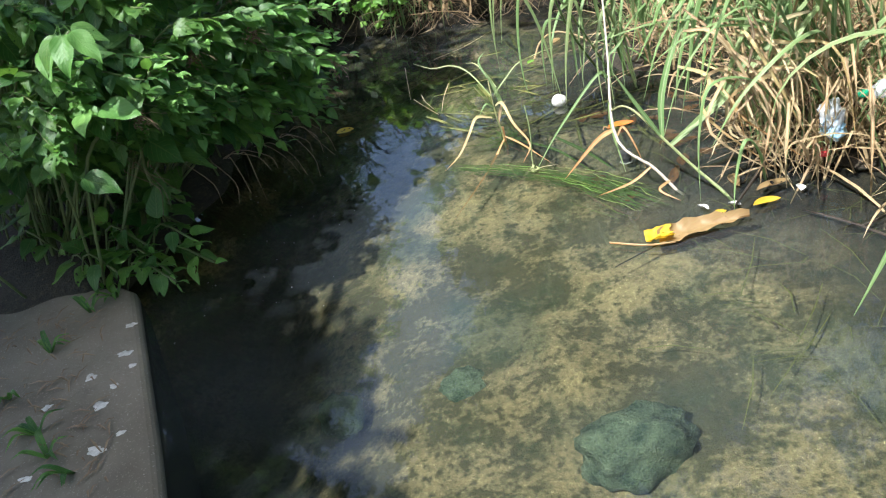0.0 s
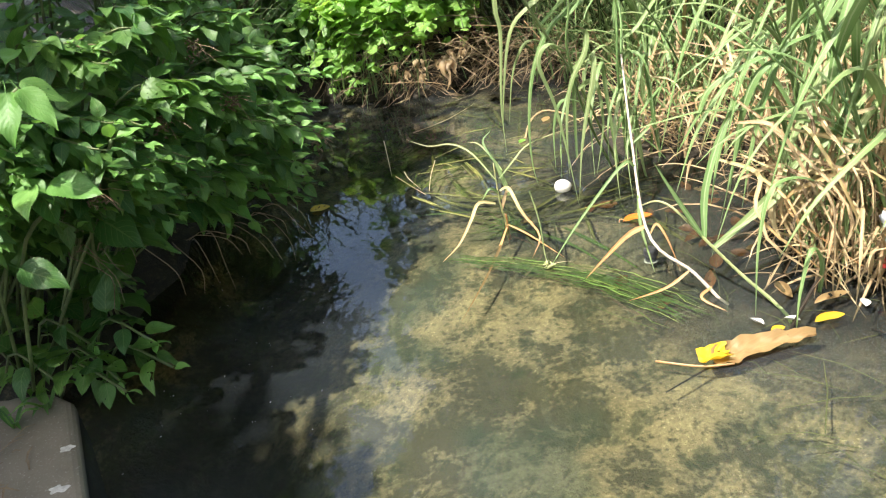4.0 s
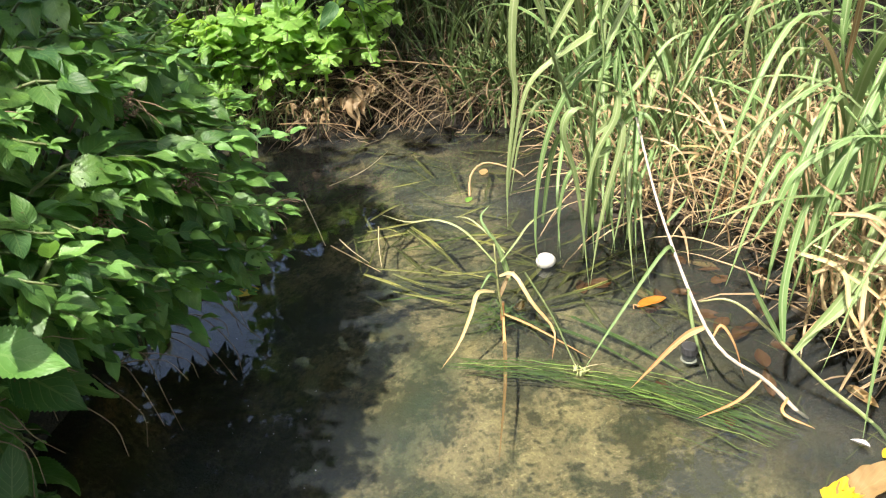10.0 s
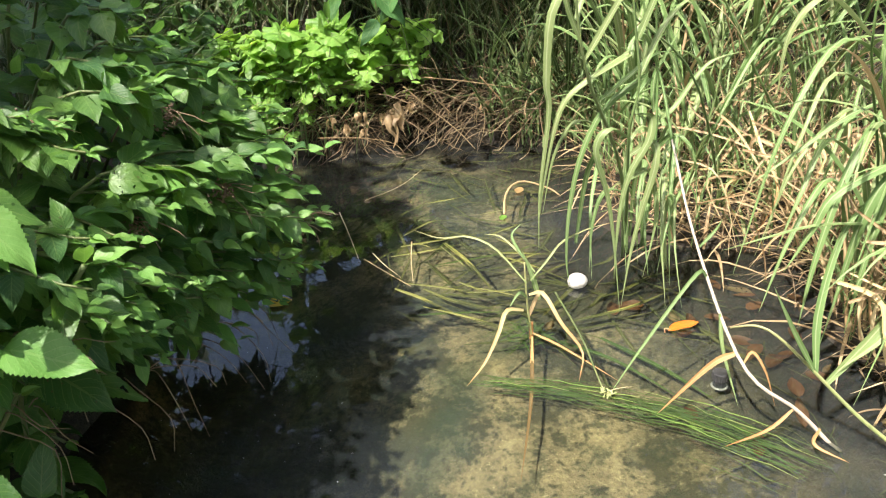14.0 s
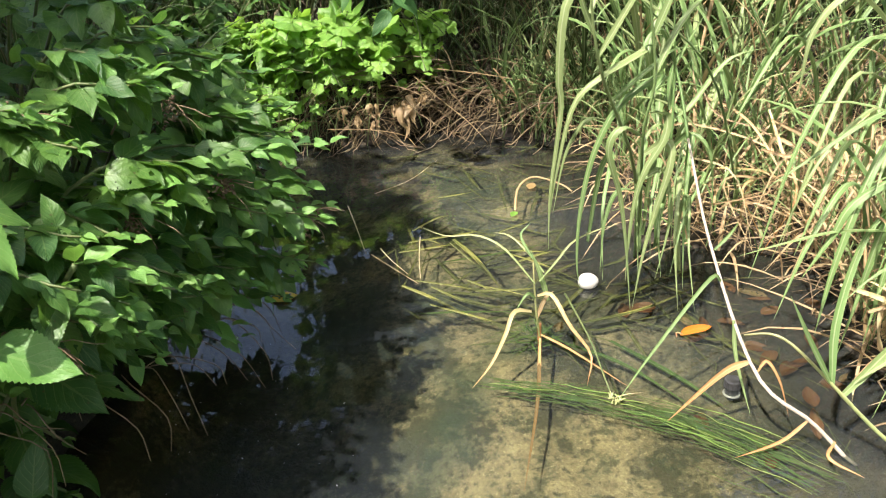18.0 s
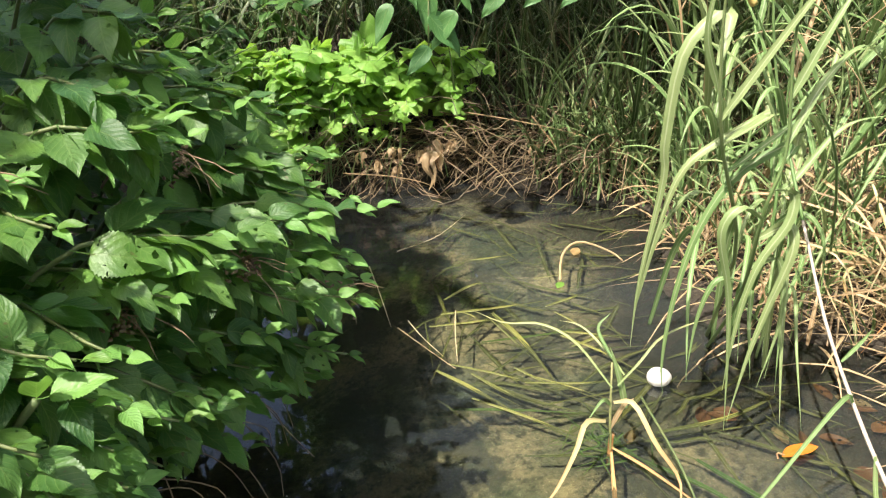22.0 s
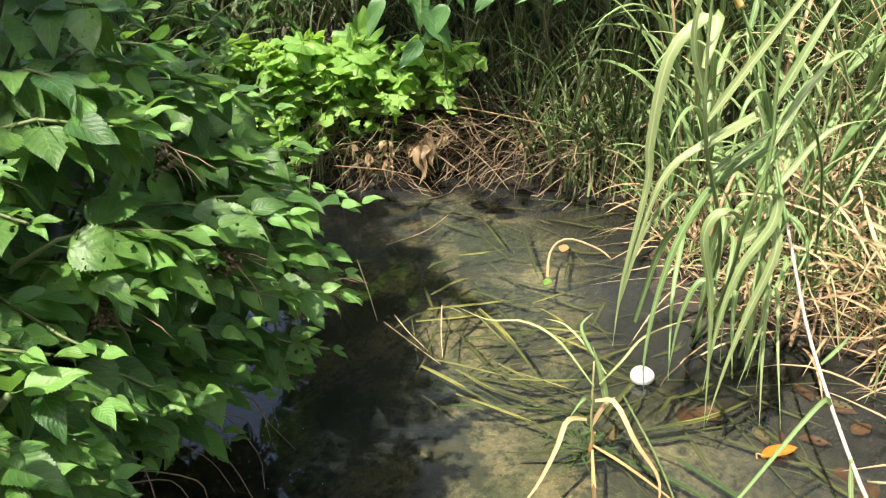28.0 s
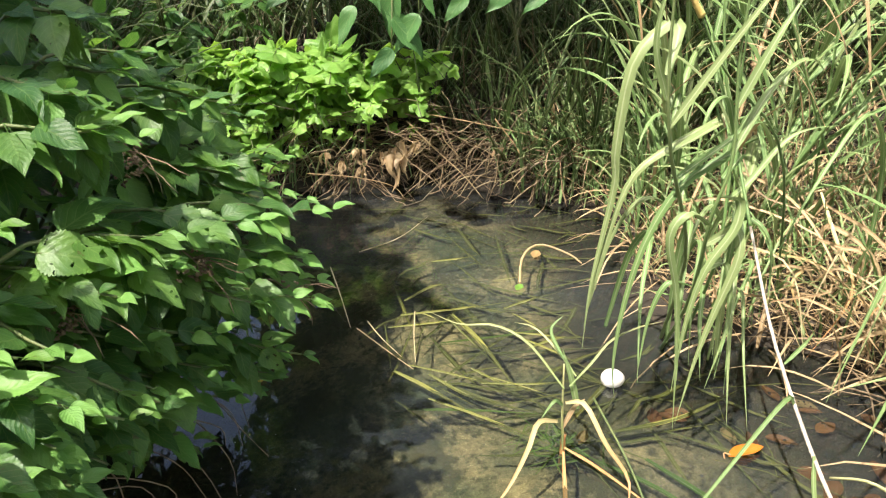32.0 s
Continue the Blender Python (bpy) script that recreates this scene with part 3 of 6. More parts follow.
def build_bush():
    rng = random.Random(11)
    for k in range(132):
        y = 1.70 + 1.10 * ((k * 0.618) % 1)
        q = ((k * 0.3247) % 1) ** 1.1 * (1.0 if y > 1.9 else 0.82)
        if k >= 118:
            y, q = 1.70 + 0.02 * (k - 118), 0.12 + 0.34 * ((k * 0.37) % 1)
        tip = bush_surface(y, q) + V(rng.uniform(-.07, .03) + (0.06 if k >= 118 else 0), rng.uniform(-.06, .04), rng.uniform(-.03, .04))
        root = V(min(tip.x - rng.uniform(0.30, 0.55) + 0.15 * q, -0.78), y + rng.uniform(-.2, .2), 0)
        if y < 2.05:
            root.x, root.y = root.x - 0.1, rng.uniform(2.0, 2.3)
        root.z = max(height(root.x, root.y), 0.0) - 0.01
        rise = tip.z - root.z
        mid = root.lerp(tip, 0.55) + V(0.02, 0, 0.10 + 0.22 * rise)
        pts = curve([root, mid, tip], 12)
        plant = thing("nettle_plant", root, "broad-leaved green nettle-like plant arching over the water", "plant", "plants of the leafy bush")
        part("stem", Shape().tube(pts, [0.0045 - 0.003 * i / 11 for i in range(12)], 5), STEM, plant)
        leafy_stem(plant, rng, pts, rng.uniform(0.050, 0.074), NETTLES + PALES[:1], PALES + NETTLES[:1], 0.40 if y > 2.05 else 0.30, 0.045, droop=0.36, sunward=0.2, top_light=1.0, jitter=0.42, out=V(0.75, -0.45, 0) if q < 0.8 else V(0.5, -0.4, 0.2))


build_bush()


def build_bush_back():
    """The bush goes on behind, away from the water."""
    rng = random.Random(12)
    for k in range(56):
        root = V(rng.uniform(-2.2, -1.1) if k < 24 else rng.uniform(-1.15, -0.62), rng.uniform(1.9, 4.2) if k < 24 else rng.uniform(1.85, 3.0), 0)
        root.z = height(root.x, root.y) - 0.01
        tip = root + V(rng.uniform(0, .25), rng.uniform(-.2, .1), rng.uniform(0.55, 0.95) if k < 24 else rng.uniform(0.40, 0.78))
        pts = curve([root, root.lerp(tip, .5) + V(-.05, 0, .05), tip], 10)
        plant = thing("nettle_plant", root, "broad-leaved green nettle-like plant on the bank", "plant", "plants behind the leafy bush")
        part("stem", Shape().tube(pts, [0.004] * 10, 5), STEM, plant)
        leafy_stem(plant, rng, pts, rng.uniform(.09, .12), NETTLES, PALES, .25, .07, droop=.3)


build_bush_back()


# ---- the bright vine on the far bank ----
def build_vines():
    rng = random.Random(5)
    for k in range(13):
        root = V(-0.36 + 0.048 * k + rng.uniform(-.03, .03), 3.98 + rng.uniform(-.05, .08), 0)
        root.z = height(root.x, root.y) - 0.01
        plant = thing("vine_plant", root, "bright yellow-green lobed vine trailing over the far bank", "vine", "vines on the far bank")
        stems = Shape()
        for j in range(5):
            tip = V(root.x + rng.uniform(-.16, .16), 3.72 + rng.uniform(-.06, .14), rng.uniform(0.06 if root.x < -0.05 else 0.13, 0.43))
            pts = curve([root, root.lerp(tip, 0.5) + V(0, 0.02, 0.13), tip], 8)
            stems.tube(pts, [0.002] * 8, 4)
            leafy_stem(plant, rng, pts, rng.uniform(0.054, 0.082), VINES, VINES, 0.3, 0.060, sunward=0.4, top_light=0.8, droop=0.3, out=V(0, -0.5, 0), jitter=0.42)
        part("stem", stems, STEM, plant)


build_vines()


def build_creepers():
    """Creepers hanging in the shade between the bush and the bright vine."""
    rng = random.Random(8)
    for k in range(12):
        root = V(rng.uniform(-0.85, -0.32), rng.uniform(3.95, 4.25), 0)
        root.z = height(root.x, root.y) - 0.01
        plant = thing("creeper", root, "shaded green creeper with heart-shaped leaves on the far bank", "vine", "creepers on the far bank")
        stems = Shape()
        for j in range(3):
            tip = root + V(rng.uniform(-.15, .15), rng.uniform(-.28, -.08), rng.uniform(-0.02, 0.2))
            pts = curve([root, root.lerp(tip, 0.4) + V(0, 0.02, rng.uniform(.14, .34)), tip], 9)
            stems.tube(pts, [0.002] * 9, 4)
            leafy_stem(plant, rng, pts, rng.uniform(0.055, 0.08), NETTLES, NETTLES, 0.2, 0.06, droop=0.6, out=V(0, -0.7, 0), jitter=0.5)
        part("stem", stems, STEM, plant)


build_creepers()


def build_back_bushes():
    """Shaded leafy plants behind the bush and the vine."""
    rng = random.Random(15)
    for k in range(34):
        root = V(rng.uniform(-1.4, -0.28), rng.uniform(4.1, 4.8), 0)
        root.z = height(root.x, root.y) - 0.01
        tip = root + V(rng.uniform(-.1, .2), rng.uniform(-.3, -.1), rng.uniform(0.08, 0.38))
        pts = curve([root, root.lerp(tip, .6) + V(0, 0, .1), tip], 9)
        plant = thing("nettle_plant", root, "green leafy plant in the shade behind the vine", "plant", "plants behind the vine")
        part("stem", Shape().tube(pts, [0.003] * 9, 5), STEM, plant)
        leafy_stem(plant, rng, pts, rng.uniform(.06, .085), NETTLES, PALES, .2, .05, droop=.3)


build_back_bushes()


# ---- grass ----
def blade_points(length, lean, droop, n=10, twist=0.0):
    """A blade that leans from the upright and bends over, in the xz plane."""
    p, pts = V(0, 0, 0), []
    for i in range(n):
        pts.append(p.copy())
        s = (i + 0.5) / n
        a = lean + droop * s ** 1.6
        p = p + V(math.sin(a), twist * s, math.cos(a)) * (length / n)
    return pts


def blade_widths(w, n=10):
    return [w * (0.55 + 0.45 * min(1, 4 * i / (n - 1))) * max(0.03, 1 - (i / (n - 1)) ** 2.6) for i in range(n)]


def unit_blade(lean, droop, w, twist, material, name):
    return Shape().strip(blade_points(1.0, lean, droop, 11, twist), blade_widths(w, 11), side=V(0, 1, 0)).mesh(name, material)


def blade_set(material, w, name):
    r = random.Random(len(name))
    return [unit_blade(r.uniform(0.02, 0.45), r.uniform(0.5, 2.4), w * r.uniform(0.75, 1.2), r.uniform(-.3, .3), material, name) for _ in range(14)]


TALL = blade_set(GRASS, 0.043, "grass_blade")
DRY = blade_set(STRAW, 0.022, "dry_blade")


def turned(p, azimuth, size, tilt=0.0):
    return Matrix.Translation(p) @ Matrix.Rotation(azimuth, 4, "Z") @ Matrix.Rotation(tilt, 4, "Y") @ Matrix.Scale(size, 4)


def grass_plant(rng, x, y, tall, count, dry=0.2, towards=math.pi, spread=1.2):
    """A leaning culm with long blades set alternately along it."""
    root = V(x, y, max(height(x, y), -0.06) - 0.01)
    plant = thing("grass_plant", root, "tall broad-bladed green grass on the pond bank", "grass", "tall grass on the bank")
    lean, way = rng.uniform(0.1, 0.65), towards + rng.gauss(0, 0.9)
    d = V(math.cos(way), math.sin(way), 0)
    top = root + (d * math.sin(lean) + V(0, 0, math.cos(lean))) * tall
    pts = curve([root, root.lerp(top, 0.5) + V(rng.uniform(-.04, .04), rng.uniform(-.04, .04), 0.03), top], 8)
    part("culm", Shape().tube(pts, [0.0042 - 0.0003 * i for i in range(8)], 6), GRASS, plant)
    for k in range(count):
        s = 0.15 + 0.85 * (k + rng.random() * 0.6) / count
        i = min(int(s * 7), 6)
        p = pts[i].lerp(pts[i + 1], min(1, s * 7 - i))
        az = way + (0 if k % 2 else math.pi) * 0.6 + rng.gauss(0, spread)
        piece("blade", rng.choice(DRY if rng.random() < dry else TALL), plant, turned(p, az, rng.uniform(0.3, 0.56), rng.uniform(-.1, .5)))
    return plant


def build_grass():
    rng = random.Random(21)
    for k in range(52):
        x, y = rng.uniform(0.86, 2.1), rng.uniform(1.95, 4.1)
        if y < 2.7 and x < 0.98:
            x += 0.2
        grass_plant(rng, x, y, rng.uniform(0.55, 1.0), 8, 0.28)
    for k in range(9):
        grass_plant(rng, rng.uniform(0.74, 0.98), rng.uniform(2.72, 3.3), rng.uniform(0.42, 0.7), 7, 0.15, towards=0.8, spread=1.2)
    for k in range(14):
        grass_plant(rng, rng.uniform(1.22, 1.9), rng.uniform(0.8, 2.0), rng.uniform(0.5, 0.85), 7, 0.06, spread=0.8)


build_grass()


def stuff_strips(name, rng, count, where, length, width, lean, material, label, category, straight=False):
    """Many loose blades in one mesh."""
    s = Shape()
    for _ in range(count):
        x, y = where(rng)
        z = max(height(x, y), 0.0) - 0.005
        l, w, az = rng.uniform(*length), rng.uniform(*width), rng.uniform(0, 2 * math.pi)
        pts = blade_points(l, rng.uniform(*lean), rng.uniform(0.3, 2.2), 6, rng.uniform(-.3, .3))
        m = turned(V(x, y, z + rng.uniform(0, 0.06)), az, 1.0)
        s.strip([m @ p for p in pts], blade_widths(w, 6), side=m.to_3x3() @ V(0, 1, 0))
    return solo(name, s, material, (0, 0, 0), label, category, kind="stuff")


def right_bank(rng):
    while True:
        x, y = rng.uniform(0.7, 2.3), rng.uniform(0.9, 3.9)
        if -0.9 < pool_depth(np.array([x]), np.array([y]))[0] < -0.02:
            return x, y


def far_bank(rng):
    while True:
        x, y = rng.uniform(-1.2, 2.6), rng.uniform(3.55, 5.2)
        if pool_depth(np.array([x]), np.array([y]))[0] < 0.0 and not (-0.4 < x < 0.3 and y < 4.15):
            return x, y


def under_clump(rng):
    x = rng.gauss(0.5, 0.22) if rng.random() < 0.75 else rng.uniform(-0.3, 0.85)
    return x, float(np.interp(x, [-0.3, 0.08, 0.29, 0.5, 0.8], [3.80, 3.74, 3.86, 3.68, 3.5])) + rng.uniform(0.02, 0.2)


stuff_strips("straw_litter", random.Random(31), 1900, right_bank, (0.12, 0.42), (0.003, 0.011), (0.2, 1.6), STRAW, "tangle of dead tan straw lying on the bank", "straw")
stuff_strips("dead_litter", random.Random(39), 1300, right_bank, (0.12, 0.40), (0.002, 0.008), (0.3, 1.7), DEAD_STEM, "brown dead grass stems matted on the bank", "straw")
stuff_strips("low_grass", random.Random(32), 1700, right_bank, (0.15, 0.48), (0.003, 0.011), (0.0, 0.7), GRASS, "short green grass growing through dead straw", "grass")
stuff_strips("far_grass", random.Random(33), 4000, far_bank, (0.3, 0.9), (0.007, 0.020), (0.0, 0.8), GRASS_SHADED, "green grass thicket on the far bank, its shade put into the colour", "grass")
stuff_strips("far_straw", random.Random(34), 2000, far_bank, (0.25, 0.8), (0.002, 0.006), (0.1, 1.4), FAR_STEM_SHADED, "dead grass stems among the far thicket", "straw")


def sprawl(rng, p, way, steps, step):
    """A strand that wanders over the bank's face, sinking as it goes."""
    pts, d = [V(*p)], V(math.cos(way), -0.25, rng.uniform(-.3, .5))
    for _ in range(steps):
        d = d + V(rng.gauss(0, .20), rng.gauss(-.03, .14), rng.gauss(-.13, .20))
        d.normalize()
        q = pts[-1] + d * step
        pts.append(V(q.x, q.y, max(q.z, 0.002)))
    return pts


def bank_line(x):
    return float(np.interp(x, [-0.3, 0.08, 0.29, 0.5, 0.8], [3.80, 3.74, 3.86, 3.68, 3.5]))


def build_root_tangle():
    rng = random.Random(35)
    s = Shape()
    for _ in range(430):
        x, z = min(rng.gauss(0.28, 0.24), 0.75), rng.uniform(0.03, 0.20)
        pts = sprawl(rng, (x, bank_line(x) + rng.uniform(-.02, .12), z), rng.choice((0, math.pi)) + rng.gauss(0, .6), rng.randrange(5, 10), rng.uniform(.018, .036))
        s.tube(pts, [rng.uniform(.0006, .0017)] * (len(pts) - 1) + [.0004], 4)
    solo("root_tangle", s, DEAD_STEM, (0, 0, 0), "brown dead roots and straw hanging over the far waterline", "roots", kind="stuff")


build_root_tangle()
stuff_strips("bank_fringe", random.Random(40), 300, under_clump, (0.05, 0.22), (0.0015, 0.004), (0.6, 2.2), FAR_STEM_SHADED, "dead brown straw along the far waterline", "straw")


def far_corner(rng):
    x = rng.uniform(0.52, 0.98)
    return x, bank_line(min(x, 0.8)) - 0.5 * max(0, x - 0.8) + rng.uniform(-0.03, 0.16)


stuff_strips("corner_grass", random.Random(41), 260, far_corner, (0.16, 0.46), (0.006, 0.013), (0.0, 0.5), GRASS, "lit green grass standing at the far corner of the water", "grass")



def clump_front(rng):
    return rng.gauss(-0.06, 0.12), rng.uniform(3.68, 3.8)


stuff_strips("bank_grass", random.Random(36), 46, clump_front, (0.14, 0.36), (0.005, 0.010), (0.0, 0.25), GRASS, "upright green grass blades in front of the vine", "grass")


def straw_mound(rng):
    return rng.gauss(1.22, 0.14), rng.gauss(2.4, 0.28)


stuff_strips("straw_mound", random.Random(37), 260, straw_mound, (0.15, 0.42), (0.003, 0.009), (0.1, 1.4), STRAW, "lit tan straw and dead blades standing in the grass", "straw")
stuff_strips("brown_stems", random.Random(38), 500, straw_mound, (0.12, 0.36), (0.003, 0.008), (0.2, 1.5), DEAD_STEM, "brown dead stems among the straw", "straw")


# ---- trees round the pond ----
def build_tree(base, blobs, leaves, seed, size, label):
    rng = random.Random(seed)
    tree = thing("tree", base, label, "tree")
    base = Vector(base)
    top = Vector(blobs[0][:3])
    part("trunk", Shape().tube(curve([base, base.lerp(top, 0.5) + V(0.1, 0.05, 0), top], 10), [0.11 - 0.008 * i for i in range(10)], 9), BARK, tree)
    crown = Shape()
    for bx, by, bz, br in blobs:
        c = V(bx, by, bz)
        start = base.lerp(top, 0.6)
        part("limb", Shape().tube(curve([start, start.lerp(c, 0.5) + V(0, 0, 0.1), c], 6), [0.04, 0.034, 0.028, 0.02, 0.014, 0.008], 6), BARK, tree)
        for _ in range(int(leaves * br * br)):
            d = V(rng.gauss(0, 1), rng.gauss(0, 1), rng.gauss(0, 1)).normalized() * br * 1.12 * rng.random() ** 0.6
            d.z *= 0.75
            a, l = V(rng.gauss(0, 1), rng.gauss(0, 1), rng.gauss(-0.4, 0.6)).normalized(), size * rng.uniform(0.7, 1.3)
            up = V(rng.gauss(0, .5), rng.gauss(0, .5), 1)
            p = c + d
            crown.strip([p, p + a * l * 0.35, p + a * l * 0.75 - V(0, 0, l * .05), p + a * l - V(0, 0, l * .15)], [l * .12, l * .5, l * .42, l * .04], side=a.cross(up), fold=0.12)
    tagged(part("crown", crown, TREE_LEAF, tree), kind="stuff")


# Unseen crown: clumps set up-sun of the water, slab and bush to shade them.
build_tree((-3.2, 2.6, 0.4), [(-2.1, 0.70, 2.2, 0.74), (-1.82, 1.2, 2.0, 0.46), (-1.7, 0.3, 2.1, 0.75), (-2.0, -0.4, 2.3, 0.95), (-2.5, 1.9, 2.4, 0.8), (-1.1, -0.6, 2.4, 0.8), (-2.6, 2.9, 3.0, 0.8), (-1.52, 0.84, 2.0, 0.42), (-1.2, 2.42, 2.2, 0.36), (-1.02, 2.46, 2.2, 0.23), (-1.10, 2.82, 2.2, 0.25), (-1.50, 1.9, 2.3, 0.42), (-1.16, 0.90, 2.0, 0.24), (-1.15, 1.50, 2.05, 0.09), (-0.2, -1.0, 2.5, 0.85), (-2.9, 0.5, 2.6, 0.9), (-2.6, 1.5, 1.5, 0.8), (-3.0, -0.5, 1.7, 0.9), (-2.1, 3.3, 2.6, 0.7)], 2800, 3, 0.13, "broad-leaved tree out of view beside the pond, its crown placed to shade it")
# Clumps near z 2.75 are out of view, added to shade the far thicket.
build_tree((0.9, 5.6, 0.5), [(0.9, 5.0, 1.8, 0.95), (0.28, 4.65, 1.5, 0.55), (0.35, 4.75, 2.3, 0.62), (0.0, 4.6, 1.15, 0.38), (-0.02, 4.7, 1.8, 0.42), (0.12, 4.5, 1.5, 0.5), (0.45, 4.5, 1.2, 0.5), (0.0, 4.7, 2.7, 0.5), (-0.1, 4.25, 2.7, 0.5), (-0.38, 3.8, 2.75, 0.42), (0.2, 3.85, 2.75, 0.46), (0.75, 4.0, 2.8, 0.45), (0.05, 3.4, 2.8, 0.4), (-0.35, 3.4, 2.8, 0.34), (-0.58, 3.42, 2.75, 0.36), (0.6, 4.3, 2.7, 0.6), (1.3, 4.4, 2.6, 0.6), (1.9, 4.9, 1.9, 1.0), (-0.1, 4.6, 3.3, 0.75), (0.8, 4.6, 3.1, 0.9), (2.9, 5.0, 2.0, 1.1)], 2000, 4, 0.13, "broad-leaved tree overhanging the far bank, with unseen crown clumps added for shade")
build_tree((-1.8, 5.2, 0.5), [(-1.6, 4.8, 1.5, 0.7), (-1.7, 4.9, 2.4, 0.75), (-2.6, 4.6, 1.9, 0.8)], 1000, 6, 0.12, "broad-leaved tree behind the leafy bush")
build_tree((-2.9, 7.4, 0.5), [(-2.05, 6.6, 2.4, 0.52), (-2.15, 7.9, 2.5, 0.62), (-2.7, 7.2, 2.6, 0.9), (-2.3, 6.3, 1.8, 0.6), (-2.9, 8.6, 2.3, 1.0), (-2.2, 5.7, 2.5, 0.5), (-2.6, 6.4, 3.2, 0.8)], 1100, 9, 0.13, "broad-leaved tree standing back from the pond")
# The last two trees are unseen, added to close off sky light.
build_tree((3.6, 2.2, 0.5), [(3.2, 2.2, 2.2, 1.0), (3.4, 3.2, 1.8, 1.0), (3.2, 1.0, 2.4, 1.0), (3.4, 2.2, 3.4, 1.0), (1.6, 1.0, 3.3, 0.9), (1.7, 2.4, 3.4, 0.9), (2.4, 0.2, 3.4, 1.0), (2.3, 3.4, 3.4, 0.9), (1.5, -0.7, 3.3, 0.9)], 800, 7, 0.16, "unseen broad-leaved tree added on the grassy bank to cut sky light")
build_tree((0.6, -3.2, 0.4), [(0.4, -2.6, 2.4, 1.1), (1.6, -2.6, 2.2, 1.0), (-0.8, -2.6, 2.2, 1.0), (2.6, -1.2, 2.4, 1.0), (0.9, -1.2, 2.6, 0.9), (1.9, -1.6, 1.5, 0.8), (-1.9, -2.0, 1.3, 0.8)], 800, 8, 0.16, "unseen broad-leaved tree added behind the viewer to cut sky light")


# ---- things in the water ----
def build_egg():
    s = Shape()
    prof = [(0.0205 * math.sin(a) * (1 + 0.10 * math.cos(a)), -0.0245 * math.cos(a)) for a in (0.05 + (math.pi - 0.1) * i / 18 for i in range(19))]
    s.lathe((0, 0, 0), prof, 28)
    ob = solo("egg", s, EGG, (0, 0, 0), "whole white egg half sunk in the water", "egg")
    ob.matrix_world = Matrix.Translation((0.470, 2.570, 0.012)) @ Matrix.Rotation(radians(84), 4, "Y") @ Matrix.Rotation(radians(20), 4, "X")


build_egg()


def ribbon(name, parent, ctrl, width, material, n=14, up=V(0, 0, 1), fold=0.2, taper=True, label=""):
    pts = curve(ctrl, n)
    ws = blade_widths(width, n) if taper else [width] * n
    return part(name, Shape().strip(pts, ws, fold=fold, up=up), material, parent, label)


def stalk(name, parent, ctrl, r0, r1, material, n=14, label=""):
    pts = curve(ctrl, n)
    return part(name, Shape().tube(pts, [r0 + (r1 - r0) * i / (n - 1) for i in range(n)], 6), material, parent, label)


FRONT = V(-0.2, -0.8, 0.55)


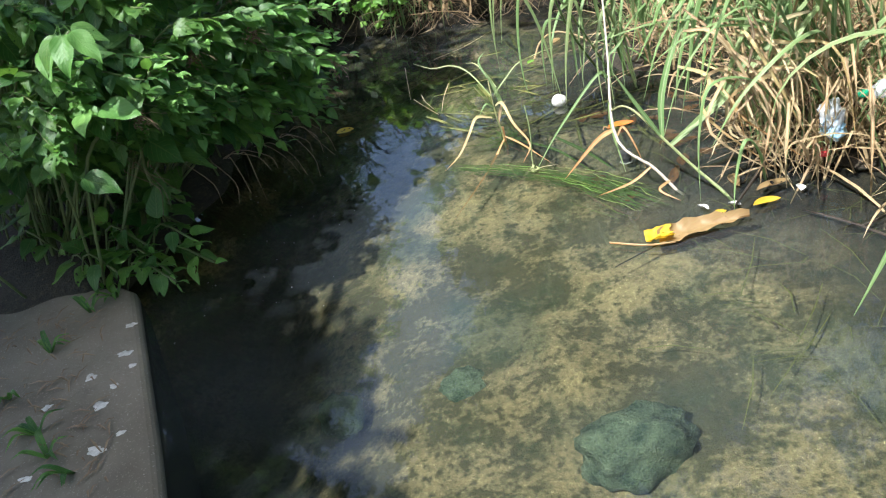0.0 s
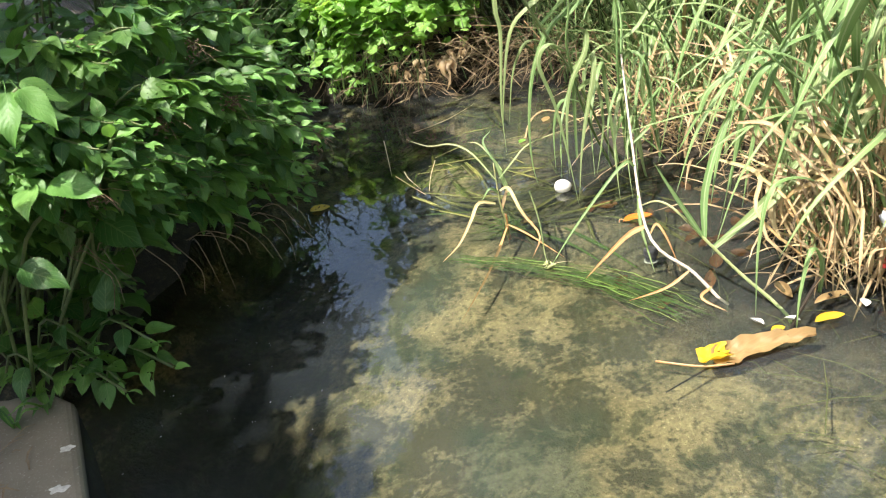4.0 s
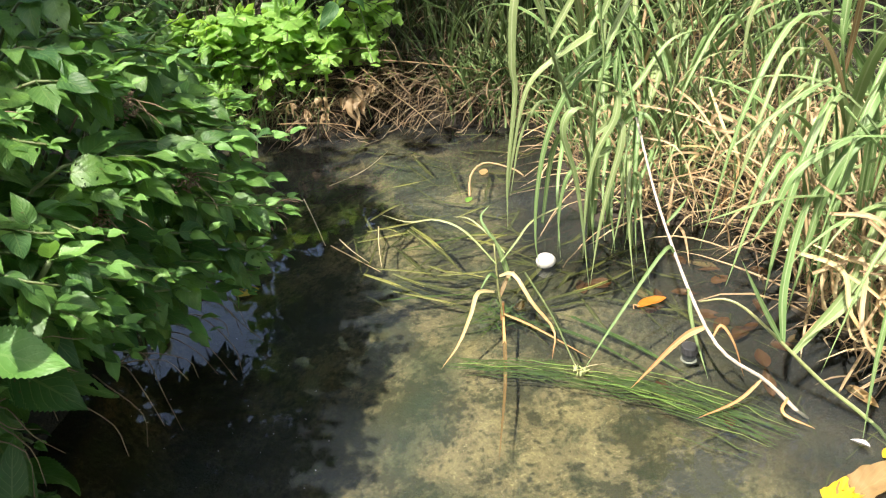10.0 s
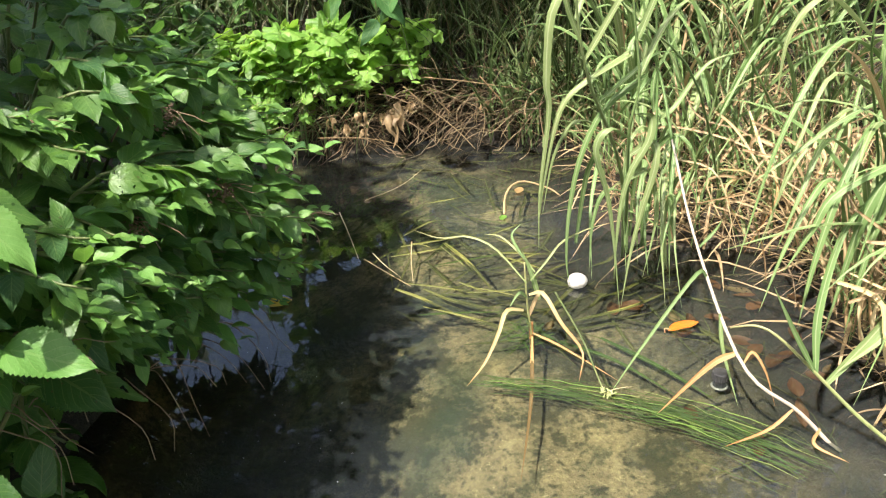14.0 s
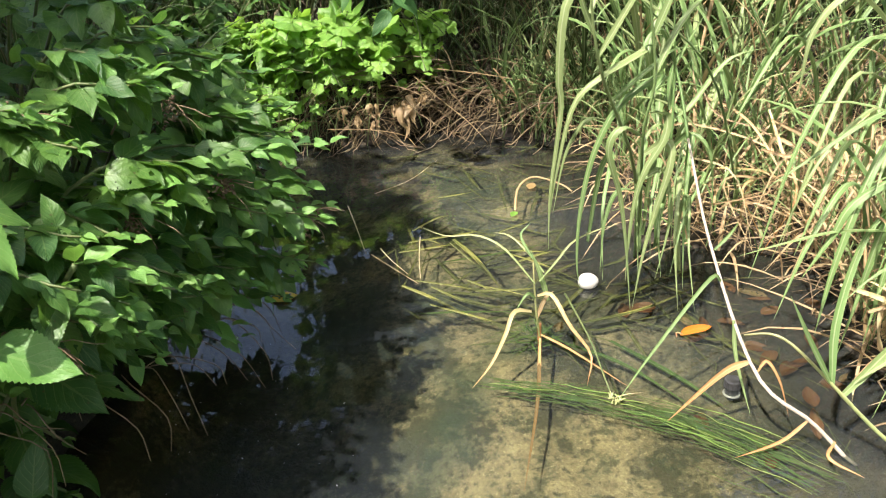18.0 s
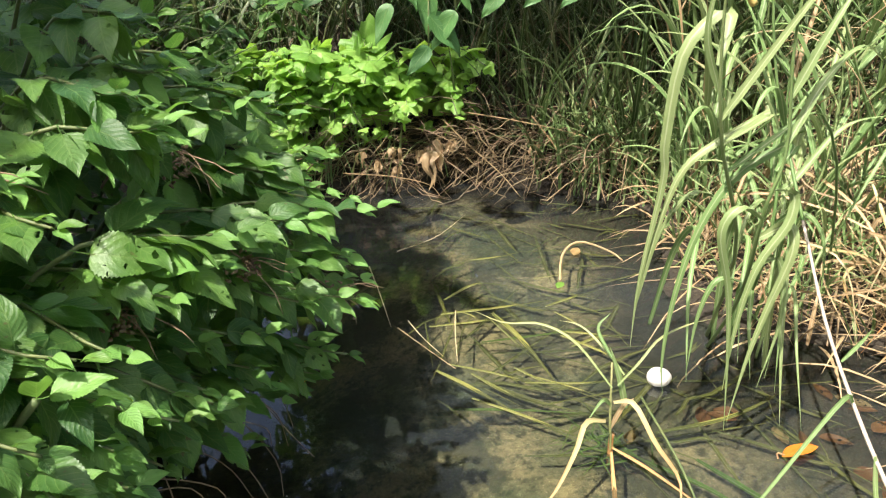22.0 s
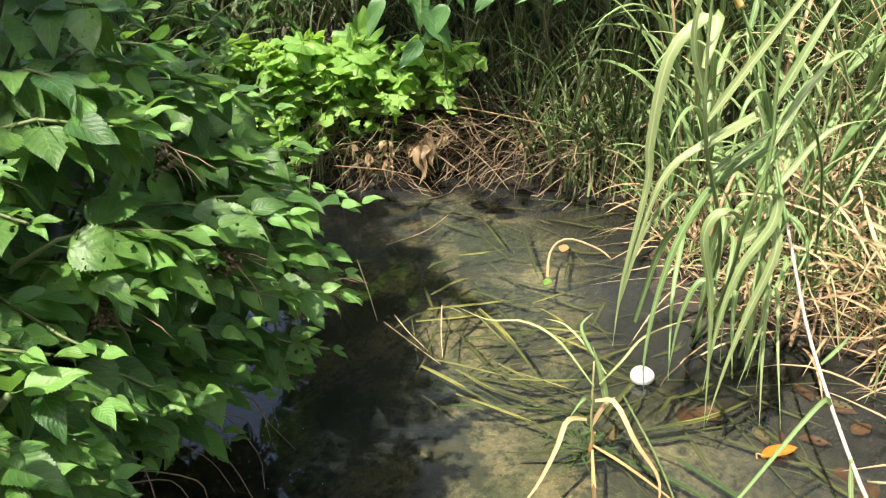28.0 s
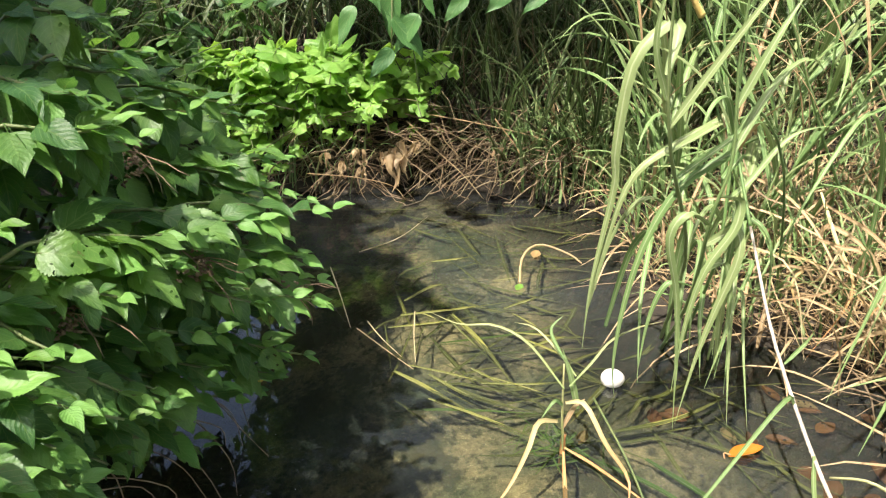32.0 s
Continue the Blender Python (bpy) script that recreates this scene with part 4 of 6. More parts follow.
def build_broken_plant():
    """The half-dead grass plant that stands in the water."""
    p = thing("broken_grass_plant", (0.293, 2.377, 0), "half-dead bent grass plant standing in shallow water", "grass plant")
    stalk("stem", p, [(0.295, 2.38, -0.06), (0.293, 2.376, 0.013), (0.283, 2.37, 0.089), (0.280, 2.38, 0.19)], 0.0034, 0.0016, YELLOWING)
    stalk("stem_base", p, [(0.297, 2.384, -0.075), (0.294, 2.379, -0.01), (0.293, 2.376, 0.045)], 0.0052, 0.0046, RUST_BLADE, label="rust-coloured stem base under water")
    ribbon("blade", p, [(0.272, 2.36, 0.086), (0.229, 2.34, 0.104), (0.203, 2.31, 0.072), (0.165, 2.28, 0.025), (0.118, 2.245, 0.0)], 0.0095, TURNING, up=FRONT, label="bleached bent blade")
    ribbon("blade", p, [(0.286, 2.37, 0.116), (0.309, 2.34, 0.132), (0.332, 2.29, 0.085), (0.368, 2.26, 0.028), (0.340, 2.20, 0.0)], 0.009, TURNING, up=FRONT, label="bleached bent blade")
    ribbon("blade", p, [(0.293, 2.376, 0.016), (0.342, 2.307, 0.012), (0.418, 2.176, 0.0)], 0.008, RUST_BLADE, label="rust-coloured blade lying on the water")
    ribbon("blade", p, [(0.293, 2.37, 0.01), (0.232, 2.177, -0.012), (0.150, 1.97, -0.03)], 0.008, RUST_BLADE, label="rust-coloured sunken blade")
    ribbon("blade", p, [(0.281, 2.37, 0.146), (0.228, 2.42, 0.211), (0.177, 2.46, 0.229), (0.118, 2.48, 0.225), (0.061, 2.50, 0.246)], 0.0048, YELLOWING, up=FRONT)
    ribbon("blade", p, [(0.30, 2.37, 0.17), (0.279, 2.40, 0.198), (0.249, 2.45, 0.222), (0.218, 2.48, 0.220)], 0.0048, YELLOWING, up=FRONT)
    ribbon("blade", p, [(0.290, 2.37, 0.150), (0.33, 2.38, 0.187), (0.37, 2.40, 0.216), (0.43, 2.42, 0.226), (0.475, 2.42, 0.234)], 0.0048, YELLOWING, up=FRONT)
    ribbon("blade", p, [(0.31, 2.37, 0.10), (0.295, 2.375, 0.16), (0.276, 2.385, 0.218)], 0.012, GRASS, up=FRONT)
    ribbon("blade", p, [(0.283, 2.37, 0.11), (0.262, 2.36, 0.13), (0.235, 2.35, 0.10)], 0.007, GRASS, up=FRONT)
    ribbon("blade", p, [(0.279, 2.38, 0.20), (0.262, 2.41, 0.24), (0.285, 2.42, 0.262)], 0.006, GRASS, up=FRONT)
    ribbon("blade", p, [(0.285, 2.37, 0.06), (0.302, 2.365, 0.11), (0.318, 2.36, 0.128)], 0.009, STRAW, up=FRONT)
    clump = Shape()
    r = random.Random(8)
    for _ in range(26):
        a = V(0.30 + r.uniform(-.03, .03), 2.40 + r.uniform(-.03, .05), -0.008)
        clump.strip([a, a + V(r.uniform(-.04, .05), r.uniform(-.05, .05), 0.006), a + V(r.uniform(-.09, .08), r.uniform(-.09, .08), -0.01)], [0.004, 0.005, 0.001])
    part("root_tuft", clump, ALGAE, p, "dark algae-covered root tuft")
    q = thing("flower_stalk", (0.37, 2.14, 0), "thin green stalk with a small pale seed head on the water", "grass stalk")
    stalk("stem", q, [(0.366, 2.43, 0.075), (0.373, 2.287, 0.05), (0.369, 2.178, 0.025), (0.372, 2.14, 0.004)], 0.0022, 0.0014, STEM)
    head = Shape()
    for _ in range(22):
        a = V(0.373 + r.gauss(0, .006), 2.136 + r.gauss(0, .007), 0.004 + r.uniform(0, .008))
        head.tube([a, a + V(r.uniform(-.008, .008), r.uniform(-.008, .008), .006)], [0.002, 0.0006], 5)
    part("seed_head", head, FLOWER, q, "small pale yellow-green seed head")
    ribbon("bract", q, [(0.372, 2.145, 0.004), (0.40, 2.15, 0.006), (0.435, 2.15, 0.004)], 0.003, PALE_STRAW)


build_broken_plant()


def build_white_stick():
    p = thing("bleached_stalk", (0.704, 1.918, 0), "long bleached white grass stalk leaning out of the water", "grass stalk")
    stalk("culm", p, [(0.715, 1.90, -0.02), (0.66, 1.955, 0.045), (0.585, 2.03, 0.112), (0.61, 2.28, 0.241), (0.631, 2.453, 0.394)], 0.0041, 0.0026, WHITE_STEM, 22)
    stalk("culm", p, [(0.631, 2.453, 0.394), (0.655, 2.56, 0.475), (0.637, 2.60, 0.575), (0.61, 2.62, 0.72), (0.60, 2.63, 0.86)], 0.0034, 0.002, GRASS, 16, "green upper stalk")
    for ctrl, w, mat, label in (
            ([(0.598, 2.2, 0.20), (0.567, 2.19, 0.213), (0.45, 2.15, 0.10), (0.375, 2.133, 0.004)], 0.008, GRASS, ""),
            ([(0.585, 2.05, 0.122), (0.54, 2.06, 0.095), (0.447, 2.064, 0.002)], 0.013, RUST_BLADE, "straw blade turning orange"),
            ([(0.588, 2.03, 0.11), (0.604, 2.03, 0.133), (0.622, 2.01, 0.10), (0.645, 2.0, 0.025)], 0.006, RUST_BLADE, "curled rusty blade"),
            ([(0.585, 2.12, 0.165), (0.583, 2.09, 0.10), (0.60, 2.045, 0.0)], 0.008, GRASS, ""),
            ([(0.61, 2.26, 0.235), (0.645, 2.27, 0.26), (0.66, 2.27, 0.285)], 0.007, GRASS, ""),
            ([(0.655, 1.96, 0.05), (0.60, 1.95, 0.02), (0.52, 1.95, 0.0)], 0.007, RUST_BLADE, "rusty blade trailing on the water"),
            ([(0.69, 1.93, 0.02), (0.66, 1.90, 0.015), (0.70, 1.86, 0.0)], 0.007, RUST_BLADE, "")):
        ribbon("blade", p, ctrl, w, mat, up=FRONT, label=label)
    q = thing("arched_stalk", (0.80, 1.85, 0), "green and tan grass stalk arching low over the water", "grass stalk")
    stalk("culm", q, [(0.81, 1.81, -0.03), (0.80, 1.85, 0.0), (0.745, 1.915, 0.05), (0.684, 1.96, 0.12), (0.639, 2.01, 0.17), (0.61, 2.04, 0.182), (0.585, 2.08, 0.158)], 0.0046, 0.0018, YELLOWING, 20)
    ribbon("blade", q, [(0.684, 1.96, 0.12), (0.635, 1.97, 0.21), (0.589, 1.977, 0.30)], 0.010, GRASS, up=FRONT)
    ribbon("blade", q, [(0.684, 1.96, 0.12), (0.70, 2.0, 0.22), (0.76, 2.05, 0.34), (0.84, 2.08, 0.40)], 0.016, GRASS, up=FRONT)
    ribbon("blade", q, [(0.70, 1.95, 0.10), (0.80, 1.98, 0.16), (0.90, 2.0, 0.26), (1.0, 2.03, 0.30)], 0.018, GRASS, up=FRONT)


build_white_stick()


def build_hanging_grass():
    """Long blades that hang from the tall grass over the water."""
    # two leaning plants whose blades droop over sharply and hang to the water
    for root, culm, blades in (
            ((0.66, 2.74), [(0.52, 2.46, 0.34), (0.403, 2.36, 0.573), (0.368, 2.34, 0.724), (0.355, 2.33, 0.86)], (
                ([(0.372, 2.345, 0.69), (0.405, 2.40, 0.755), (0.346, 2.40, 0.70), (0.334, 2.40, 0.566), (0.339, 2.40, 0.501), (0.32, 2.40, 0.33), (0.318, 2.40, 0.205)], 0.021),
                ([(0.404, 2.36, 0.57), (0.507, 2.41, 0.60), (0.422, 2.40, 0.562), (0.363, 2.40, 0.506), (0.33, 2.40, 0.365), (0.316, 2.40, 0.25)], 0.017),
                ([(0.45, 2.41, 0.46), (0.40, 2.42, 0.47), (0.36, 2.43, 0.40), (0.335, 2.43, 0.27)], 0.011),
                ([(0.39, 2.35, 0.61), (0.44, 2.34, 0.70), (0.50, 2.33, 0.80), (0.56, 2.34, 0.86)], 0.013),
                ([(0.38, 2.35, 0.65), (0.35, 2.35, 0.74), (0.36, 2.34, 0.86)], 0.012),
                ([(0.43, 2.39, 0.51), (0.50, 2.38, 0.57), (0.57, 2.40, 0.60), (0.66, 2.44, 0.56)], 0.011))),
            ((0.64, 2.70), [(0.53, 2.44, 0.26), (0.486, 2.35, 0.46), (0.497, 2.34, 0.563), (0.477, 2.34, 0.715), (0.47, 2.33, 0.86)], (
                ([(0.49, 2.345, 0.53), (0.535, 2.38, 0.56), (0.459, 2.40, 0.503), (0.408, 2.40, 0.407), (0.384, 2.40, 0.283), (0.38, 2.40, 0.168), (0.39, 2.40, 0.10)], 0.016),
                ([(0.486, 2.345, 0.45), (0.44, 2.34, 0.475), (0.415, 2.34, 0.435), (0.443, 2.34, 0.336), (0.462, 2.34, 0.221), (0.482, 2.34, 0.055)], 0.017),
                ([(0.49, 2.345, 0.50), (0.53, 2.35, 0.49), (0.525, 2.34, 0.445), (0.49, 2.34, 0.382), (0.473, 2.34, 0.313), (0.466, 2.34, 0.221), (0.465, 2.34, 0.14)], 0.017),
                ([(0.50, 2.38, 0.40), (0.54, 2.36, 0.43), (0.542, 2.34, 0.392), (0.517, 2.34, 0.288), (0.499, 2.34, 0.196), (0.484, 2.34, 0.07)], 0.018),
                ([(0.51, 2.40, 0.34), (0.55, 2.38, 0.36), (0.56, 2.36, 0.26), (0.535, 2.35, 0.13)], 0.013),
                ([(0.52, 2.42, 0.30), (0.47, 2.42, 0.31), (0.445, 2.42, 0.24), (0.44, 2.42, 0.12)], 0.012),
                ([(0.487, 2.34, 0.64), (0.53, 2.34, 0.74), (0.59, 2.36, 0.83)], 0.014),
                ([(0.495, 2.34, 0.57), (0.55, 2.36, 0.66), (0.63, 2.40, 0.70), (0.72, 2.46, 0.66)], 0.014))),
            ((0.70, 2.72), [(0.64, 2.55, 0.28), (0.65, 2.58, 0.49), (0.64, 2.58, 0.60), (0.62, 2.56, 0.74)], (
                ([(0.645, 2.58, 0.416), (0.651, 2.6, 0.491), (0.677, 2.6, 0.545), (0.72, 2.6, 0.62)], 0.013),
                ([(0.65, 2.57, 0.40), (0.70, 2.59, 0.42), (0.762, 2.6, 0.493), (0.811, 2.6, 0.522), (0.90, 2.6, 0.53)], 0.014),
                ([(0.645, 2.57, 0.36), (0.60, 2.54, 0.40), (0.55, 2.50, 0.36), (0.53, 2.48, 0.20)], 0.013),
                ([(0.64, 2.56, 0.33), (0.67, 2.52, 0.38), (0.70, 2.48, 0.34), (0.71, 2.46, 0.20)], 0.012),
                ([(0.65, 2.58, 0.52), (0.60, 2.55, 0.60), (0.55, 2.52, 0.58), (0.53, 2.50, 0.46)], 0.013)))):
        z = max(0, height(*root))
        p = thing("hanging_grass", (*root, z), "tall pale green grass whose long blades hang to the water", "grass", "hanging grass plants")
        stalk("culm", p, [(*root, z - 0.02)] + culm, .0042, .0016, GRASS, 18)
        for ctrl, w in blades:
            part("blade", Shape().strip(curve(ctrl, 24), [w * min(1, .45 + 4 * i / 23) * max(.03, 1 - (i / 23) ** 1.8) for i in range(24)], side=V(0.75, -0.65, 0)), GRASS, p)
    rows = (
        ((1.12, 2.20), [(1.08, 2.12, 0.46), (0.96, 2.05, 0.42), (0.86, 2.0, 0.26), (0.80, 1.98, 0.10)], 0.022),
        ((1.14, 2.14), [(1.06, 2.06, 0.36), (0.94, 2.0, 0.28), (0.82, 1.97, 0.17), (0.72, 1.955, 0.12)], 0.020),
        ((1.10, 2.26), [(1.02, 2.18, 0.52), (0.90, 2.10, 0.48), (0.82, 2.05, 0.32), (0.785, 2.03, 0.14)], 0.020),
        ((1.08, 2.32), [(0.96, 2.24, 0.50), (0.84, 2.16, 0.42), (0.77, 2.12, 0.26), (0.74, 2.10, 0.12)], 0.018),
        ((1.16, 2.18), [(1.12, 2.10, 0.34), (1.02, 2.02, 0.30), (0.93, 1.97, 0.18), (0.88, 1.95, 0.06)], 0.018),
        ((1.20, 2.30), [(1.16, 2.20, 0.62), (1.04, 2.12, 0.62), (0.94, 2.07, 0.48), (0.89, 2.05, 0.30)], 0.022),
        ((1.12, 2.10), [(0.94, 2.05, 0.49), (0.862, 2.05, 0.47), (0.734, 2.05, 0.417), (0.697, 2.05, 0.352), (0.655, 2.05, 0.28)], 0.019),
        ((1.06, 2.12), [(0.88, 2.05, 0.46), (0.824, 2.05, 0.427), (0.794, 2.05, 0.361), (0.778, 2.05, 0.275), (0.765, 2.05, 0.17)], 0.021),
        ((1.10, 2.16), [(0.90, 2.06, 0.34), (0.796, 2.05, 0.353), (0.704, 2.05, 0.363), (0.617, 2.05, 0.354), (0.53, 2.05, 0.34)], 0.011),
        ((1.16, 2.30), [(0.95, 2.25, 0.50), (0.87, 2.25, 0.468), (0.786, 2.25, 0.416), (0.691, 2.25, 0.357)], 0.013),
        ((1.04, 2.28), [(0.80, 2.12, 0.66), (0.66, 2.05, 0.745), (0.603, 2.05, 0.699), (0.594, 2.05, 0.598)], 0.014))
    for (x, y), ctrl, w in rows:
        z = max(0, height(x, y))
        p = thing("hanging_grass", (x, y, z), "broad green grass blade drooping from the bank", "grass", "hanging grass blades")
        top = V(*ctrl[0])
        stalk("culm", p, [(x, y, z - 0.01), tuple(V(x, y, z).lerp(top, .5) + V(.03, .02, .03)), ctrl[0], tuple(top + V(.02, .0, .2))], .0036, .0016, GRASS, 12)
        part("blade", Shape().strip(curve(ctrl, 22), blade_widths(w, 22), side=V(0.45, -0.9, 0)), GRASS, p)
    rng = random.Random(67)
    for _ in range(9):
        a = V(rng.gauss(0.62, .07), rng.gauss(2.60, .07), rng.uniform(.18, .36))
        root = V(a.x + rng.uniform(.0, .08), a.y + rng.uniform(.08, .16), 0)
        root.z = max(0, height(root.x, root.y)) - 0.01
        e = V(a.x - rng.uniform(.04, .16), a.y - rng.uniform(.10, .2), rng.uniform(.02, .10))
        p = thing("hanging_grass", root, "short green grass blade bending down to the water", "grass", "hanging grass blades")
        ctrl = [tuple(root), tuple(root.lerp(a, .6) + V(0, .02, .04)), tuple(a), tuple(a.lerp(e, .5) + V(-.02, -.02, .03)), tuple(e)]
        part("blade", Shape().strip(curve(ctrl, 18), blade_widths(rng.uniform(.008, .015), 18), side=V(0.7, -0.7, 0)), GRASS, p)
    rng = random.Random(66)
    for _ in range(15):
        x, y, top = rng.uniform(0.98, 1.26), rng.uniform(1.98, 2.75), rng.uniform(0.28, 0.62)
        z, reach, way = max(0, height(x, y)), rng.uniform(0.14, 0.34), rng.gauss(0, 0.10)
        p = thing("hanging_grass", (x, y, z), "green grass blade arching from the bank over dead straw", "grass", "hanging grass blades")
        ctrl = [(x, y, z - 0.01), (x - 0.06, y - 0.04, z + top * 0.7), (x - 0.10 - reach * .3, y - 0.10 + way, z + top), (x - 0.10 - reach * .75, y - 0.16 + way, z + top * 0.78), (x - 0.10 - reach, y - 0.18 + way, z + top * rng.uniform(.25, .5))]
        part("blade", Shape().strip(curve(ctrl, 20), blade_widths(rng.uniform(.010, .019), 20), side=V(0.5, -0.85, 0)), GRASS, p)
    rows = (
        ((1.30, 1.20), [(1.10, 1.0, 0.52), (0.95, 0.90, 0.66), (0.80, 0.85, 0.66), (0.74, 0.85, 0.56), (0.69, 0.85, 0.44)], 0.022, GRASS),
        ((1.28, 1.25), [(1.10, 1.05, 0.50), (0.96, 0.98, 0.58), (0.90, 0.95, 0.49), (0.875, 0.95, 0.38), (0.881, 0.95, 0.244), (0.902, 0.95, 0.168), (0.893, 0.95, 0.12)], 0.022, GRASS),
        ((1.28, 1.15), [(1.12, 1.05, 0.45), (1.0, 1.0, 0.50), (0.965, 1.0, 0.35), (0.96, 1.0, 0.14)], 0.014, RUST_BLADE),
        ((1.30, 1.45), [(1.22, 1.42, 0.35), (1.13, 1.39, 0.34), (1.07, 1.385, 0.20), (1.05, 1.385, 0.08)], 0.016, GRASS),
        ((1.32, 1.40), [(1.25, 1.32, 0.40), (1.15, 1.28, 0.42), (1.11, 1.27, 0.28), (1.06, 1.26, 0.14)], 0.018, GRASS),
        ((1.34, 1.5), [(1.25, 1.46, 0.4), (1.1, 1.42, 0.5), (0.98, 1.40, 0.40), (0.95, 1.39, 0.25)], 0.02, GRASS),
        ((0.90, 1.90), [(0.87, 1.83, 0.10), (0.83, 1.79, 0.16), (0.80, 1.76, 0.09), (0.79, 1.745, 0.01)], 0.013, GRASS),
        ((1.0, 1.95), [(0.90, 1.90, 0.22), (0.78, 1.84, 0.28), (0.74, 1.81, 0.18), (0.73, 1.79, 0.03)], 0.014, GRASS))
    for (x, y), ctrl, w, mat in rows:
        p = thing("hanging_grass", (x, y, height(x, y)), "long grass blade bending over the near water" if mat is GRASS else "dead orange grass blade hanging over the water", "grass", "near hanging blades")
        part("blade", Shape().strip(curve([(x, y, height(x, y) - 0.01)] + ctrl, 26), blade_widths(w, 26), side=V(0.45, -0.9, 0)), mat, p)


build_hanging_grass()


def flat_leaf(name, at, az, length, width, material, label, category="leaf", curl=0.1, tilt=(0, 0), group="", stem=0.0, wave=0.3):
    """A fallen leaf on the water: pointed, with a raised edge and a stalk."""
    s = Shape()
    def fn(u, v):
        w = width * max(0.02, math.sin(math.pi * min(1, max(0, u)) ** 0.8) ** 0.8)
        q = v - 0.5
        return (u * length, q * w, length * (curl * (2 * q) ** 2 * (1 if q > 0 else 0.4) * w / width + 0.05 * wave * math.sin(8 * u + 2 * q)) + 0.10 * curl * length * u * u)
    s.sheet(fn, 16, 6)
    ob = new(name, s.mesh(name, material))
    ob.matrix_world = Matrix.Translation(at) @ Matrix.Rotation(az, 4, "Z") @ Matrix.Rotation(tilt[0], 4, "X") @ Matrix.Rotation(tilt[1], 4, "Y")
    tagged(ob, label, category, group)
    if stem:
        pts = curve([V(0.005, 0, 0.001), V(-stem * 0.5, 0.006, 0.004), V(-stem, -0.004, 0.001)], 6)
        st = new("leaf_stalk", Shape().tube(pts, [0.0016] * 6, 5).mesh("leaf_stalk", RUST_BLADE))
        st.parent = ob
    return ob


def dead_leaf_shape():
    """A torn, wavy, half-curled leaf, 19 cm long."""
    s = Shape()
    def fn(u, v):
        q = 2 * v - 1
        w = 0.030 * max(0.05, (1 - u) ** 0.55 * min(1, 0.55 + 2.5 * u))
        w *= 1 + 0.22 * noise.noise(Vector((u * 9, 3.0 * (1 if q > 0 else -1), 0)))
        curl = 0.014 * abs(q) ** 2 * (1.2 if q > 0 else 0.5)
        ridge = 0.004 * noise.noise(Vector((u * 14, q * 2, 5))) + 0.003 * math.sin(22 * u) * abs(q)
        return (0.195 * u, q * w + 0.012 * math.sin(3 * u), curl + ridge + 0.012 * u * u)
    return s.sheet(fn, 36, 10)


